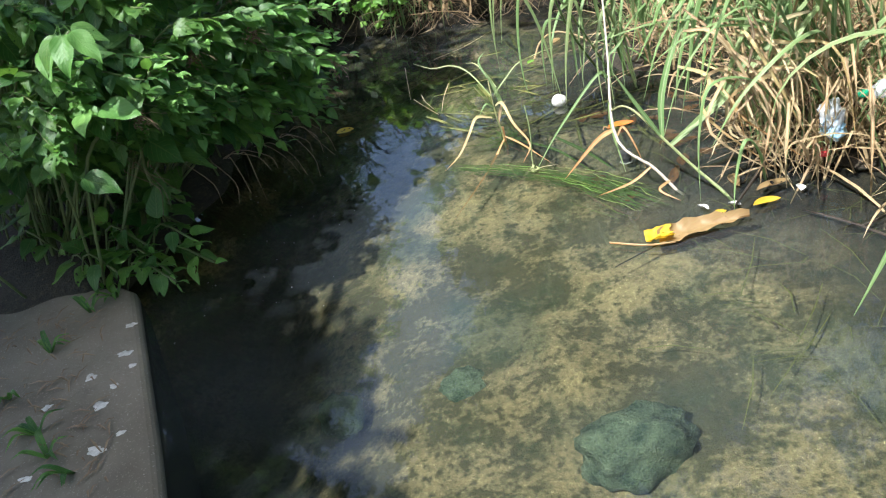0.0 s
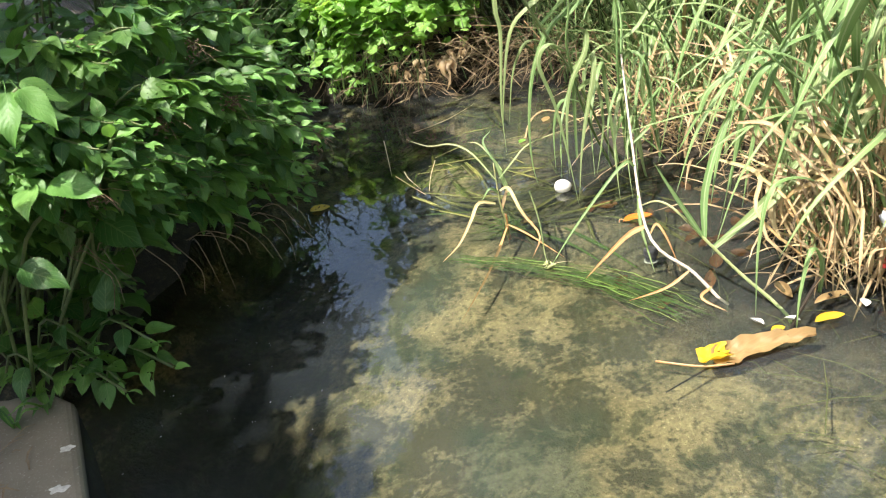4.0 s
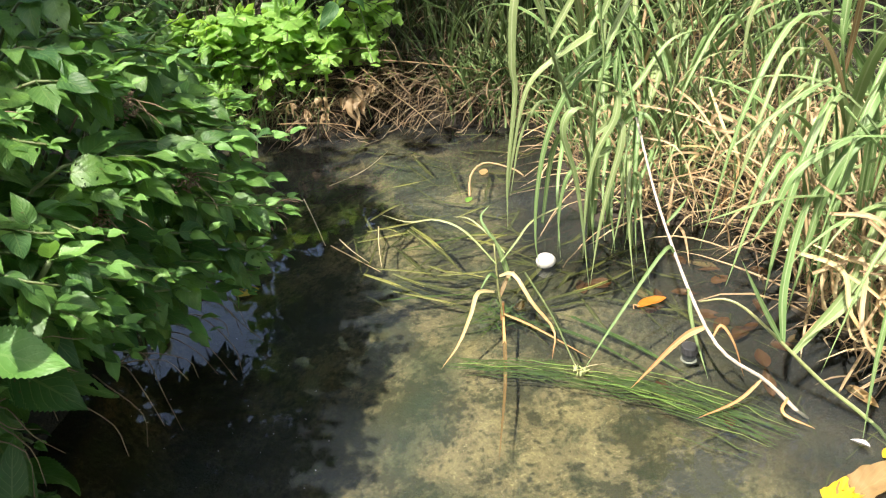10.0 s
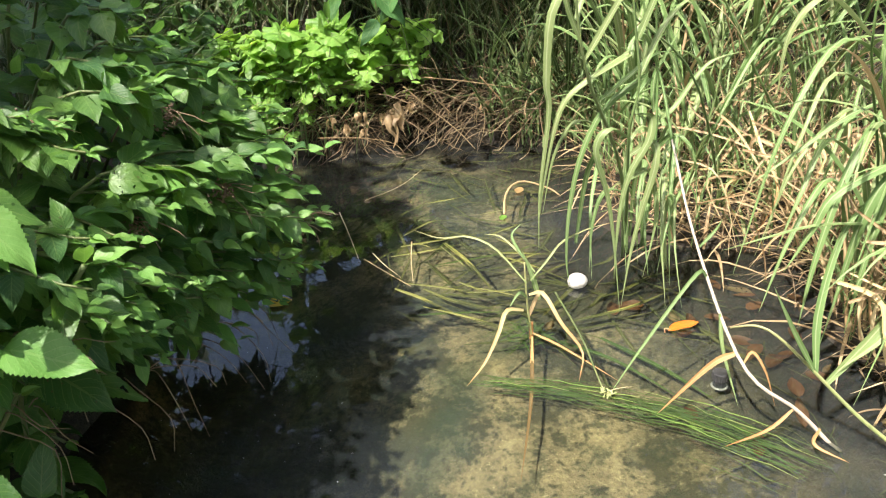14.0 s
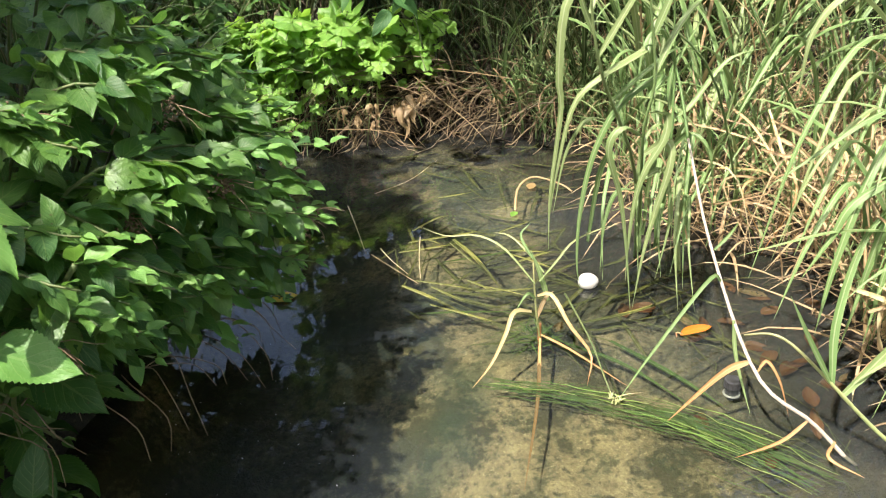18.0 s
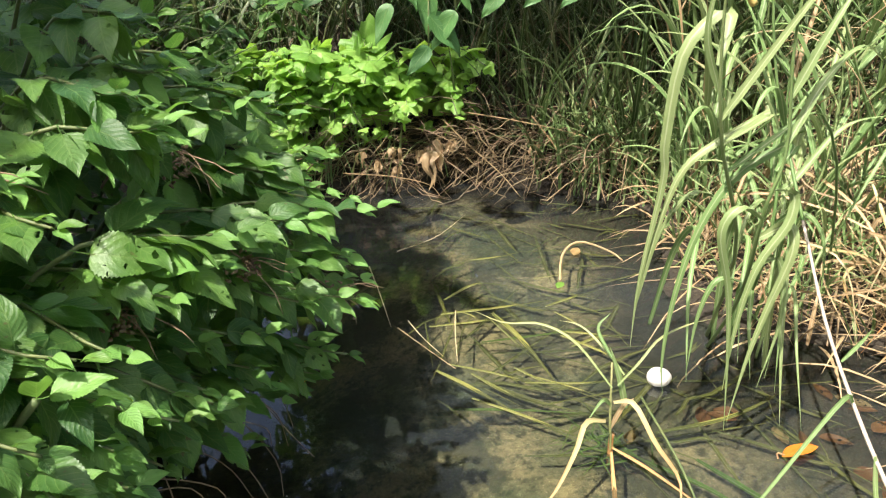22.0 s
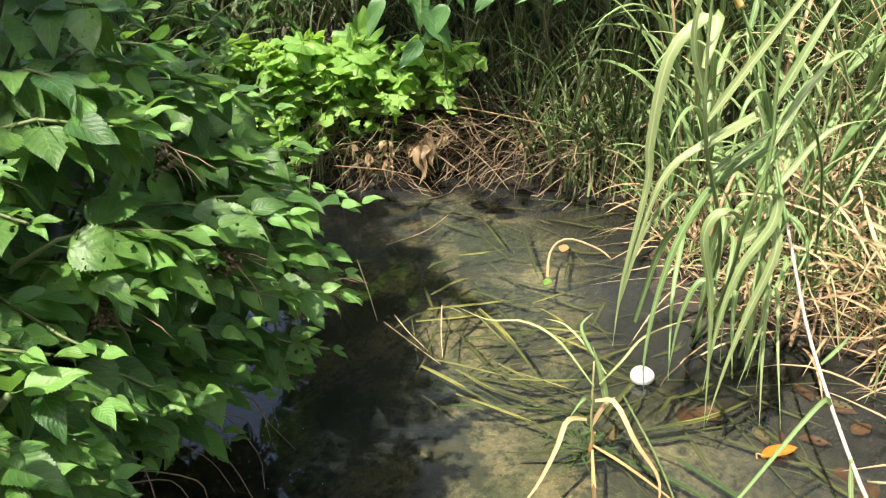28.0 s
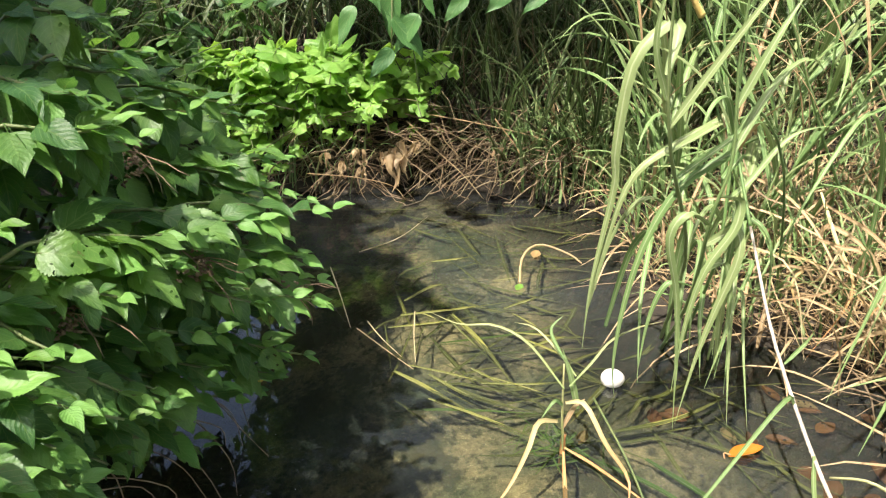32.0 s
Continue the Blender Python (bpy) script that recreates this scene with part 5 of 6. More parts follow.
def build_floating():
    flat_leaf("floating_leaf", (0.586, 2.312, 0.007), 0.15, 0.078, 0.024, ORANGE_LEAF, "small orange leaf floating on the water", "leaf", 0.12, stem=0.012)
    flat_leaf("sunken_leaf", (0.655, 2.33, -0.012), 1.3, 0.06, 0.022, SUNK_LEAF, "brown-orange leaf just under the water", "leaf")
    flat_leaf("sunken_leaf", (0.80, 2.36, -0.006), 0.3, 0.055, 0.03, SUNK_LEAF, "brown-orange leaf just under the water", "leaf")
    big = new("dead_leaf", dead_leaf_shape().mesh("dead_leaf", BROWN_LEAF))
    big.matrix_world = Matrix.Translation((0.622, 1.70, 0.004)) @ Matrix.Rotation(0.10, 4, "Z") @ Matrix.Rotation(0.06, 4, "X")
    tagged(big, "large curled tan dead leaf floating on the water", "leaf")
    st = new("leaf_stalk", Shape().tube(curve([V(0.03, -0.02, 0.004), V(-0.03, -0.012, 0.006), V(-0.10, 0.03, 0.002)], 8), [0.0022] * 8, 6).mesh("leaf_stalk", RUST_BLADE))
    st.parent = big
    def torn(u, v):
        q = 2 * v - 1
        e = 1 + 0.35 * noise.noise(Vector((u * 4, q * 3, 2)))
        return (0.594 + 0.058 * u * e, 1.698 + 0.021 * q * e + 0.012 * u, 0.013 + 0.012 * q * q + 0.006 * noise.noise(Vector((u * 5, q * 4, 0))))
    solo("yellow_leaf", Shape().sheet(torn, 14, 10), YELLOW_TORN, (0.62, 1.70, 0.012), "bright yellow torn leaf with black spots, on a dead leaf", "leaf")
    flat_leaf("yellow_leaf", (0.838, 1.775, 0.008), 0.15, 0.062, 0.019, YELLOW_LEAF, "yellow leaf with a white end on the water", "leaf", 0.15)
    flat_leaf("white_petal", (0.815, 1.785, 0.008), 2.6, 0.03, 0.018, DROPPING, "white curled petal beside a yellow leaf", "petal", 0.3)
    flat_leaf("white_petal", (0.745, 1.785, 0.010), 2.2, 0.032, 0.016, DROPPING, "white curled petal by the grass stems", "petal", 0.3)
    flat_leaf("yellow_leaf", (0.75, 1.762, 0.007), 0.3, 0.032, 0.016, YELLOW_LEAF, "tiny yellow leaf on the water", "leaf", 0.2)
    flat_leaf("white_petal", (0.945, 1.80, 0.010), 1.2, 0.026, 0.02, DROPPING, "white scrap caught on the straw", "scrap", 0.3)
    flat_leaf("yellow_leaf", (0.86, 1.83, 0.012), 0.25, 0.08, 0.014, BROWN_LEAF, "tan-yellow leaf lying along the waterline", "leaf", 0.15)
    flat_leaf("yellow_leaf", (-0.285, 2.69, 0.004), 0.1, 0.062, 0.045, YELLOW_LEAF, "rounded yellow leaf floating below the bush", "leaf", 0.08)
    flat_leaf("yellow_leaf", (0.487, 3.165, 0.004), 1.0, 0.05, 0.028, BROWN_LEAF, "pale tan leaf floating near a bent twig", "leaf", 0.1)
    flat_leaf("green_leaf", (0.385, 2.985, 0.006), 0.8, 0.035, 0.02, VINE, "small bright green leaf on the water", "leaf", 0.15)
    flat_leaf("sunken_leaf", (0.335, 2.40, -0.004), 0.9, 0.045, 0.02, BROWN_LEAF, "tan leaf by the broken grass plant", "leaf", 0.1)
    tw = thing("bent_twig", (0.42, 3.08, 0), "pale bent twig arching from the water", "twig")
    stalk("twig", tw, [(0.405, 3.02, -0.01), (0.44, 3.12, 0.03), (0.50, 3.16, 0.045), (0.58, 3.14, 0.02), (0.61, 3.12, 0.0)], 0.004, 0.0025, PALE_STRAW)
    for ctrl, r in (([(1.217, 1.731, 0.03), (1.12, 1.69, 0.008), (1.024, 1.645, 0.0), (0.97, 1.67, -0.01)], 0.004), ([(0.93, 1.74, -0.004), (1.0, 1.655, 0.0), (1.06, 1.55, 0.0), (1.115, 1.376, -0.008), (1.14, 1.29, -0.02)], 0.004),
                    ([(0.625, 1.70, -0.004), (0.58, 1.68, -0.012), (0.52, 1.65, -0.02)], 0.003), ([(0.88, 1.86, 0.05), (0.82, 1.80, 0.02), (0.76, 1.73, 0.0)], 0.004)):
        t = thing("wet_twig", ctrl[0], "dark wet twig lying in the water", "twig", "twigs in the water")
        stalk("twig", t, ctrl, r, r * 0.5, WET_TWIG)


build_floating()


def build_sunken():
    """Leaves on the bed by the bank, stems and specks on the shaded water."""
    rng = random.Random(93)
    for k in range(14):
        x, y = rng.uniform(0.50, 0.84), rng.uniform(1.9, 2.5)
        flat_leaf("sunken_leaf", (x, y, height(x, y) + 0.012), rng.uniform(0, 6.28), rng.uniform(.05, .09), rng.uniform(.02, .035), rng.choice((BROWN_LEAF, SUNK_LEAF)),
                  "brown dead leaf sunk on the pond bed", "leaf", 0.12, (rng.uniform(-.2, .2), rng.uniform(-.2, .2)), "sunken leaves")
    for x, y in ((0.868, 2.43), (0.85, 2.27), (0.707, 2.38), (0.93, 2.40), (0.78, 2.20), (0.74, 2.06), (0.80, 2.48), (0.70, 1.98)):
        flat_leaf("sunken_leaf", (x, y, max(height(x, y) + 0.012, -0.035)), rng.uniform(0, 6.28), rng.uniform(.05, .08), rng.uniform(.02, .034), SUNK_LEAF,
                  "red-brown dead leaf under the shallow water", "leaf", 0.15, (rng.uniform(-.2, .2), rng.uniform(-.2, .2)), "sunken leaves")
    for ctrl in ([(-0.07, 3.09, 0.05), (-0.055, 2.98, 0.03), (-0.041, 2.875, 0.0)], [(0.0, 2.885, 0.006), (0.02, 2.80, 0.012), (0.055, 2.737, 0.0)],
                 [(0.106, 2.865, 0.035), (0.09, 2.78, 0.02), (0.081, 2.70, -0.004)], [(-0.027, 2.861, 0.004), (0.03, 2.75, 0.006), (0.073, 2.684, 0.0)], [(0.02, 3.27, 0.002), (0.14, 3.34, 0.006), (0.25, 3.49, 0.002)]):
        p = thing("dead_reed", ctrl[-1], "thin pale dead reed lying on the shaded water", "reed", "reeds on the shaded water")
        stalk("strand", p, ctrl, .0016, .0007, PALE_STRAW, 8)
    s = Shape()
    for _ in range(60):
        x = rng.uniform(-0.5, -0.12)
        a, l = V(x, rng.uniform(1.7, 2.6) + 0.3 * x, 0.0015), rng.uniform(.0015, .0045)
        d = V(rng.uniform(-1, 1), rng.uniform(-1, 1), 0).normalized() * l
        s.strip([a, a + d * .5 + V(0, 0, .0008), a + d], [l * .2, l * .6, l * .2])
    solo("floating_specks", s, DROPPING, (0, 0, 0), "tiny pale specks of debris floating on the water", "debris", kind="stuff")


build_sunken()


def build_weeds():
    """Grass and weed lying on and just under the surface, combed by the flow."""
    rng = random.Random(77)
    rows = [
            ([(0.08, 2.91, 0.002), (0.22, 2.92, 0.002), (0.40, 2.95, -0.006)], 0.010, WATER_WEED),
            ([(0.20, 2.90, 0.001), (0.24, 2.76, 0.0015), (0.27, 2.60, -0.015)], 0.014, WATER_WEED),
            ([(0.03, 2.68, 0.004), (0.10, 2.60, 0.001), (0.18, 2.50, -0.012)], 0.012, WATER_WEED),
            ([(0.10, 2.66, 0.002), (0.17, 2.57, 0.0), (0.26, 2.52, -0.012)], 0.010, WATER_WEED),
            ([(0.04, 2.55, -0.002), (0.16, 2.53, -0.003), (0.30, 2.50, -0.01)], 0.009, ALGAE),
            ([(0.10, 2.98, 0.001), (0.20, 3.05, 0.001), (0.30, 3.02, -0.01)], 0.010, WATER_WEED),
            ([(0.15, 2.78, -0.003), (0.30, 2.79, -0.003), (0.46, 2.82, -0.01)], 0.009, ALGAE),
            ([(0.40, 2.42, -0.003), (0.56, 2.44, 0.001), (0.74, 2.52, -0.01)], 0.012, WATER_WEED),
            ([(0.44, 2.34, -0.004), (0.52, 2.20, -0.006), (0.58, 2.08, -0.02)], 0.014, ALGAE),
            ([(0.35, 2.35, -0.004), (0.44, 2.25, -0.006), (0.52, 2.10, -0.02)], 0.012, ALGAE)]
    for k in range(15):
        x, y, a, l = rng.uniform(0.02, 0.42), rng.uniform(2.45, 3.3), rng.choice((rng.gauss(0.1, .35), rng.gauss(-0.9, .3))), rng.uniform(0.12, 0.3)
        rows.append(([(x, y, 0.0015), (x + l * .5 * math.cos(a), y + l * .5 * math.sin(a) + rng.uniform(-.02, .02), 0.001), (x + l * math.cos(a), y + l * math.sin(a), -0.008)], rng.uniform(.004, .010), WATER_WEED))
    for ctrl, w, mat in rows:
        p = thing("sunken_grass", ctrl[0], "yellow-green grass blade lying under the water", "grass", "sunken grass blades")
        ribbon("blade", p, ctrl, w, mat, 10)
    s = Shape()
    for _ in range(150):
        x, y = rng.uniform(0.02, 0.75), rng.uniform(2.40, 3.62)
        a, l, z = rng.choice((rng.gauss(0.1, 0.6), rng.gauss(-0.9, 0.7))), rng.uniform(0.06, 0.36), rng.uniform(-0.06, -0.004)
        d = V(math.cos(a), math.sin(a), 0) * l
        p, w = V(x, y, z), rng.uniform(.003, .012)
        s.strip([p, p + d * .33 + V(0, rng.uniform(-.02, .02), 0), p + d * .66 + V(0, rng.uniform(-.02, .02), -.004), p + d], [.003, w, w, .001])
    solo("sunken_weed", s, WATER_WEED, (0, 0, 0), "thin grass stems lying under the water", "grass", kind="stuff")
    s = Shape()
    line = curve([(0.13, 2.27, 0), (0.27, 2.20, 0), (0.40, 2.12, 0), (0.52, 2.02, 0), (0.64, 1.86, 0)], 40)
    for _ in range(150):
        i = rng.randrange(0, 34)
        j = min(39, i + rng.randrange(4, 15))
        off, z = V(rng.gauss(0, .022), rng.gauss(0, .020), 0), rng.uniform(-.014, .002)
        bend = V(rng.gauss(0, .02), rng.gauss(0, .03), 0)
        pts = [line[k] + off * (0.5 + i / 30) + bend * ((k - i) / 20) ** 2 + V(rng.gauss(0, .004), rng.gauss(0, .004), z) for k in range(i, j, 2)]
        if len(pts) > 2:
            s.strip(pts, [.001] + [rng.uniform(.0015, .0042)] * (len(pts) - 2) + [.001])
    solo("algae_strands", s, ALGAE, (0, 0, 0), "bundle of bright green algae-covered strands in the water", "algae", kind="stuff")
    s = Shape()
    for _ in range(120):
        x, y = rng.uniform(0.62, 1.15), rng.uniform(1.25, 2.5)
        a, l = rng.uniform(0, 6.28), rng.uniform(0.04, 0.2)
        p, d = V(x, y, rng.uniform(-.07, -.01)), V(math.cos(a), math.sin(a), rng.uniform(-.1, .1)) * l
        s.strip([p, p + d * .5 + V(.01, .01, 0), p + d], [.002, .003, .001])
    solo("sunken_stems", s, WATER_WEED, (0, 0, 0), "thin dead stems under the water by the bank", "stems", kind="stuff")


build_weeds()


def build_stones():
    rng = random.Random(9)
    for at, size, kind in (((0.49, 1.18, -0.080), (0.10, 0.078, 0.070), "big"), ((-0.075, 1.40, -0.16), (0.045, 0.06, 0.04), ""), ((0.185, 1.41, -0.125), (0.05, 0.05, 0.035), ""), ((0.78, 0.93, -0.11), (0.09, 0.08, 0.045), ""),
                           ((0.24, 1.02, -0.11), (0.07, 0.06, 0.03), "")):
        bm = bmesh.new()
        bmesh.ops.create_icosphere(bm, subdivisions=4, radius=1)
        for v in bm.verts:
            n = 1 + 0.30 * noise.noise(v.co * 1.6 + Vector(at) * 9) + 0.12 * noise.noise(v.co * 4.5) + 0.07 * noise.noise(v.co * 11) + 0.035 * noise.noise(v.co * 23)
            v.co = Vector((v.co.x * size[0], v.co.y * size[1], v.co.z * size[2])) * n
        me = bpy.data.meshes.new("stone")
        bm.to_mesh(me)
        bm.free()
        me.polygons.foreach_set("use_smooth", [True] * len(me.polygons))
        me.materials.append(ROCK)
        ob = new("stone", me)
        ob.location, ob.rotation_euler = at, (0, 0, 0.45 + rng.uniform(-.3, .3))
        tagged(ob, "algae-green boulder lying under the water" if kind else "small algae-covered stone on the pond bed", "stone", "stones on the bed")


build_stones()


def build_bottle_cap():
    p = thing("bottle", (0.612, 2.135, 0), "small dark bottle with a black ribbed cap, upright in the water", "bottle")
    neck = part("neck", Shape().lathe((0.612, 2.135, 0), [(0.013, -0.03), (0.0135, -0.012), (0.013, -0.004)], 24), CAP, p)
    part("cap", Shape().lathe((0.612, 2.135, 0), [(0.0155, -0.004), (0.0165, -0.002), (0.0165, 0.012), (0.0155, 0.0145), (0.013, 0.0155), (0.004, 0.0150)], 48, lambda k, j: 1.0 - (0.045 if k % 2 and 0 < j < 3 else 0)), CAP, neck, "black ribbed screw cap", smooth=False)
    part("collar", Shape().lathe((0.612, 2.135, 0), [(0.015, -0.036), (0.017, -0.033), (0.015, -0.03)], 24), EGG, neck, "white plastic collar")


build_bottle_cap()


def crumple(centre, size, seed, n=18):
    s, c = Shape(), Vector(centre)
    def fn(u, v):
        a, b = 2 * math.pi * u, math.pi * (v - 0.5)
        d = Vector((math.cos(b) * math.cos(a), math.cos(b) * math.sin(a), math.sin(b)))
        r = 1 + 0.5 * noise.noise(d * 2.1 + Vector((seed, 0, 0))) + 0.22 * noise.noise(d * 6 + Vector((0, seed, 0)))
        return c + Vector((d.x * size[0], d.y * size[1], d.z * size[2])) * r
    return s.sheet(fn, n, n)


def build_litter():
    p = thing("plastic_bottle", (1.03, 1.88, 0.05), "crushed clear plastic bottle with blue label, on the straw", "bottle")
    body = part("body", crumple((1.035, 1.885, 0.125), (0.026, 0.034, 0.042), 3), FILM, p)
    part("label", crumple((1.035, 1.878, 0.105), (0.025, 0.030, 0.022), 5, 12), BLUE_FILM, body, "pale blue label film")
    part("cap", Shape().lathe((1.015, 1.868, 0.050), [(0.011, 0), (0.012, 0.002), (0.012, 0.010), (0.010, 0.012)], 24), RED_PLASTIC, body, "red screw cap")
    p = thing("plastic_bottle", (1.15, 1.90, 0.15), "crushed clear bottle with a green cap among dead grass", "bottle")
    body = part("body", crumple((1.16, 1.91, 0.16), (0.040, 0.022, 0.018), 7), FILM, p)
    part("label", crumple((1.175, 1.91, 0.163), (0.020, 0.021, 0.017), 8, 12), BLUE_FILM, body, "pale blue label film")
    part("cap", Shape().lathe((1.108, 1.91, 0.155), [(0.010, 0), (0.011, 0.002), (0.011, 0.010), (0.009, 0.012)], 24), GREEN_PLASTIC, body, "green screw cap")
    rng = random.Random(4)
    heap = Shape()
    for _ in range(170):
        a = V(rng.gauss(1.03, .07), rng.gauss(1.97, .07), rng.uniform(.04, .24))
        d = V(rng.gauss(-.02, .13), rng.gauss(-.02, .08), rng.gauss(0, .05))
        d = d * min(1, .10 / d.length)
        l = rng.uniform(.10, .26)
        heap.strip([a, a + d * .4 + V(0, 0, .02), a + d * .8 - V(0, 0, l * .25), a + d - V(0, 0, l * .5), a + d * .8 - V(0, 0, min(l * .8, a.z))], [.003, .006, .006, .005, .001])
    solo("straw_heap", heap, STRAW, (0.97, 1.95, 0.0), "heap of bleached straw caught round the grass stems", "straw", kind="stuff")
    for k in range(7):
        x, y = rng.uniform(0.94, 1.12), rng.uniform(1.95, 2.2)
        p = thing("dead_grass", (x, y, 0), "bleached dead grass stem leaning at the waterline", "dead grass", "dead stems by the heap")
        b = V(x + rng.uniform(-.12, .12), y + rng.uniform(-.05, .22), rng.uniform(.25, .45))
        stalk("culm", p, [(x, y, -0.01), tuple(V(x, y, 0).lerp(b, .5) + V(rng.uniform(-.03, .03), 0, 0)), tuple(b)], 0.0045, 0.0025, PALE_STRAW, 8)
        ribbon("blade", p, [tuple(b), tuple(b + V(rng.uniform(-.08, .08), -.05, .02)), tuple(b + V(rng.uniform(-.12, .12), -.1, -.16))], 0.011, STRAW, 8)
    for k in range(10):
        x, y = rng.uniform(0.88, 0.98), rng.uniform(1.98, 2.14)
        p = thing("dead_grass", (x, y, 0.16), "curled loop of bleached dead grass", "dead grass", "dead grass by the heap")
        r, c = rng.uniform(.03, .06), rng.uniform(-.6, .6)
        ribbon("blade", p, [(x, y, .20 + rng.uniform(-.05, .08)), (x - r, y - .02, .16), (x - r * .6 + c * .05, y - .05, .08), (x + r, y - .04, .05 + .03 * rng.random()), (x + r * 1.6, y, .07)], rng.uniform(.004, .008), PALE_STRAW, 16, up=FRONT)


build_litter()


def build_straw_bundles():
    """Dead blades that hang in bundles from the bank to the water."""
    rng = random.Random(46)
    near = [((rng.uniform(.80, .97), rng.uniform(1.92, 2.02), rng.uniform(.20, .36)), (rng.uniform(.90, 1.04), rng.uniform(1.82, 1.93), rng.uniform(.0, .05))) for _ in range(24)]
    far = [((rng.gauss(.99, .12), rng.gauss(2.64, .09), rng.uniform(.12, .34)), (rng.gauss(.95, .14), rng.uniform(2.44, 2.60), rng.uniform(.0, .08))) for _ in range(28)]
    side = [((rng.uniform(1.0, 1.25), rng.uniform(2.1, 2.45), rng.uniform(.18, .34)), (rng.uniform(.92, 1.12), rng.uniform(1.98, 2.3), rng.uniform(.02, .08))) for _ in range(14)]
    for k, (a, e) in enumerate(near + far + side):
        a, e = V(*a), V(*e)
        p = thing("dead_grass", a, "long bleached dead grass blade hanging from the bank", "dead grass", "hanging dead grass")
        back = a + (a - e) * rng.uniform(.1, .4) + V(rng.gauss(0, .04), rng.uniform(0, .06), rng.uniform(-.10, .02))
        mid = a.lerp(e, .45) + V(rng.gauss(0, .06), rng.gauss(-.03, .04), rng.uniform(.0, .10))
        end = e + V(rng.gauss(0, .03), rng.gauss(0, .02), 0)
        ribbon("blade", p, [tuple(back), tuple(a), tuple(mid), tuple(end)], rng.uniform(.004, .011), rng.choice((PALE_STRAW, STRAW, STRAW, TURNING, DEAD_STEM)), 14, up=V(rng.gauss(-.2, .4), -0.8, 0.5))


build_straw_bundles()


def build_dead_heads():
    """Brown withered seed heads and bare twigs among the leaves of the bush."""
    rng = random.Random(52)
    for x, y, z in ((-0.50, 2.02, 0.70), (-0.40, 2.08, 0.52), (-0.28, 2.22, 0.50), (-0.17, 2.50, 0.30), (-0.36, 2.30, 0.62), (-0.47, 1.86, 0.46)):
        c = V(x, y, z)
        p = thing("dead_seed_head", c, "withered brown seed head among the green leaves", "seed head", "dead seed heads in the bush")
        stalk("stalk", p, [tuple(c + V(-.10, .04, -.06)), tuple(c + V(-.04, .02, .015)), tuple(c)], .0018, .0012, TWIG, 8)
        head = Shape()
        for _ in range(46):
            q = c + V(rng.gauss(0, .010), rng.gauss(0, .010), rng.gauss(-.014, .014))
            head.tube([q, q + V(rng.uniform(-.007, .007), rng.uniform(-.007, .007), rng.uniform(-.006, .004))], [.0026, .0012], 5)
        tagged(part("head", head, TWIG, p, "crumbling brown seed cluster"), kind="stuff")
        for _ in range(4):
            pts = sprawl(rng, tuple(c), rng.uniform(-1, 1), 6, rng.uniform(.008, .016))
            part("strand", Shape().tube(pts, [.0009] * 6 + [.0004], 4), TWIG, p)


build_dead_heads()


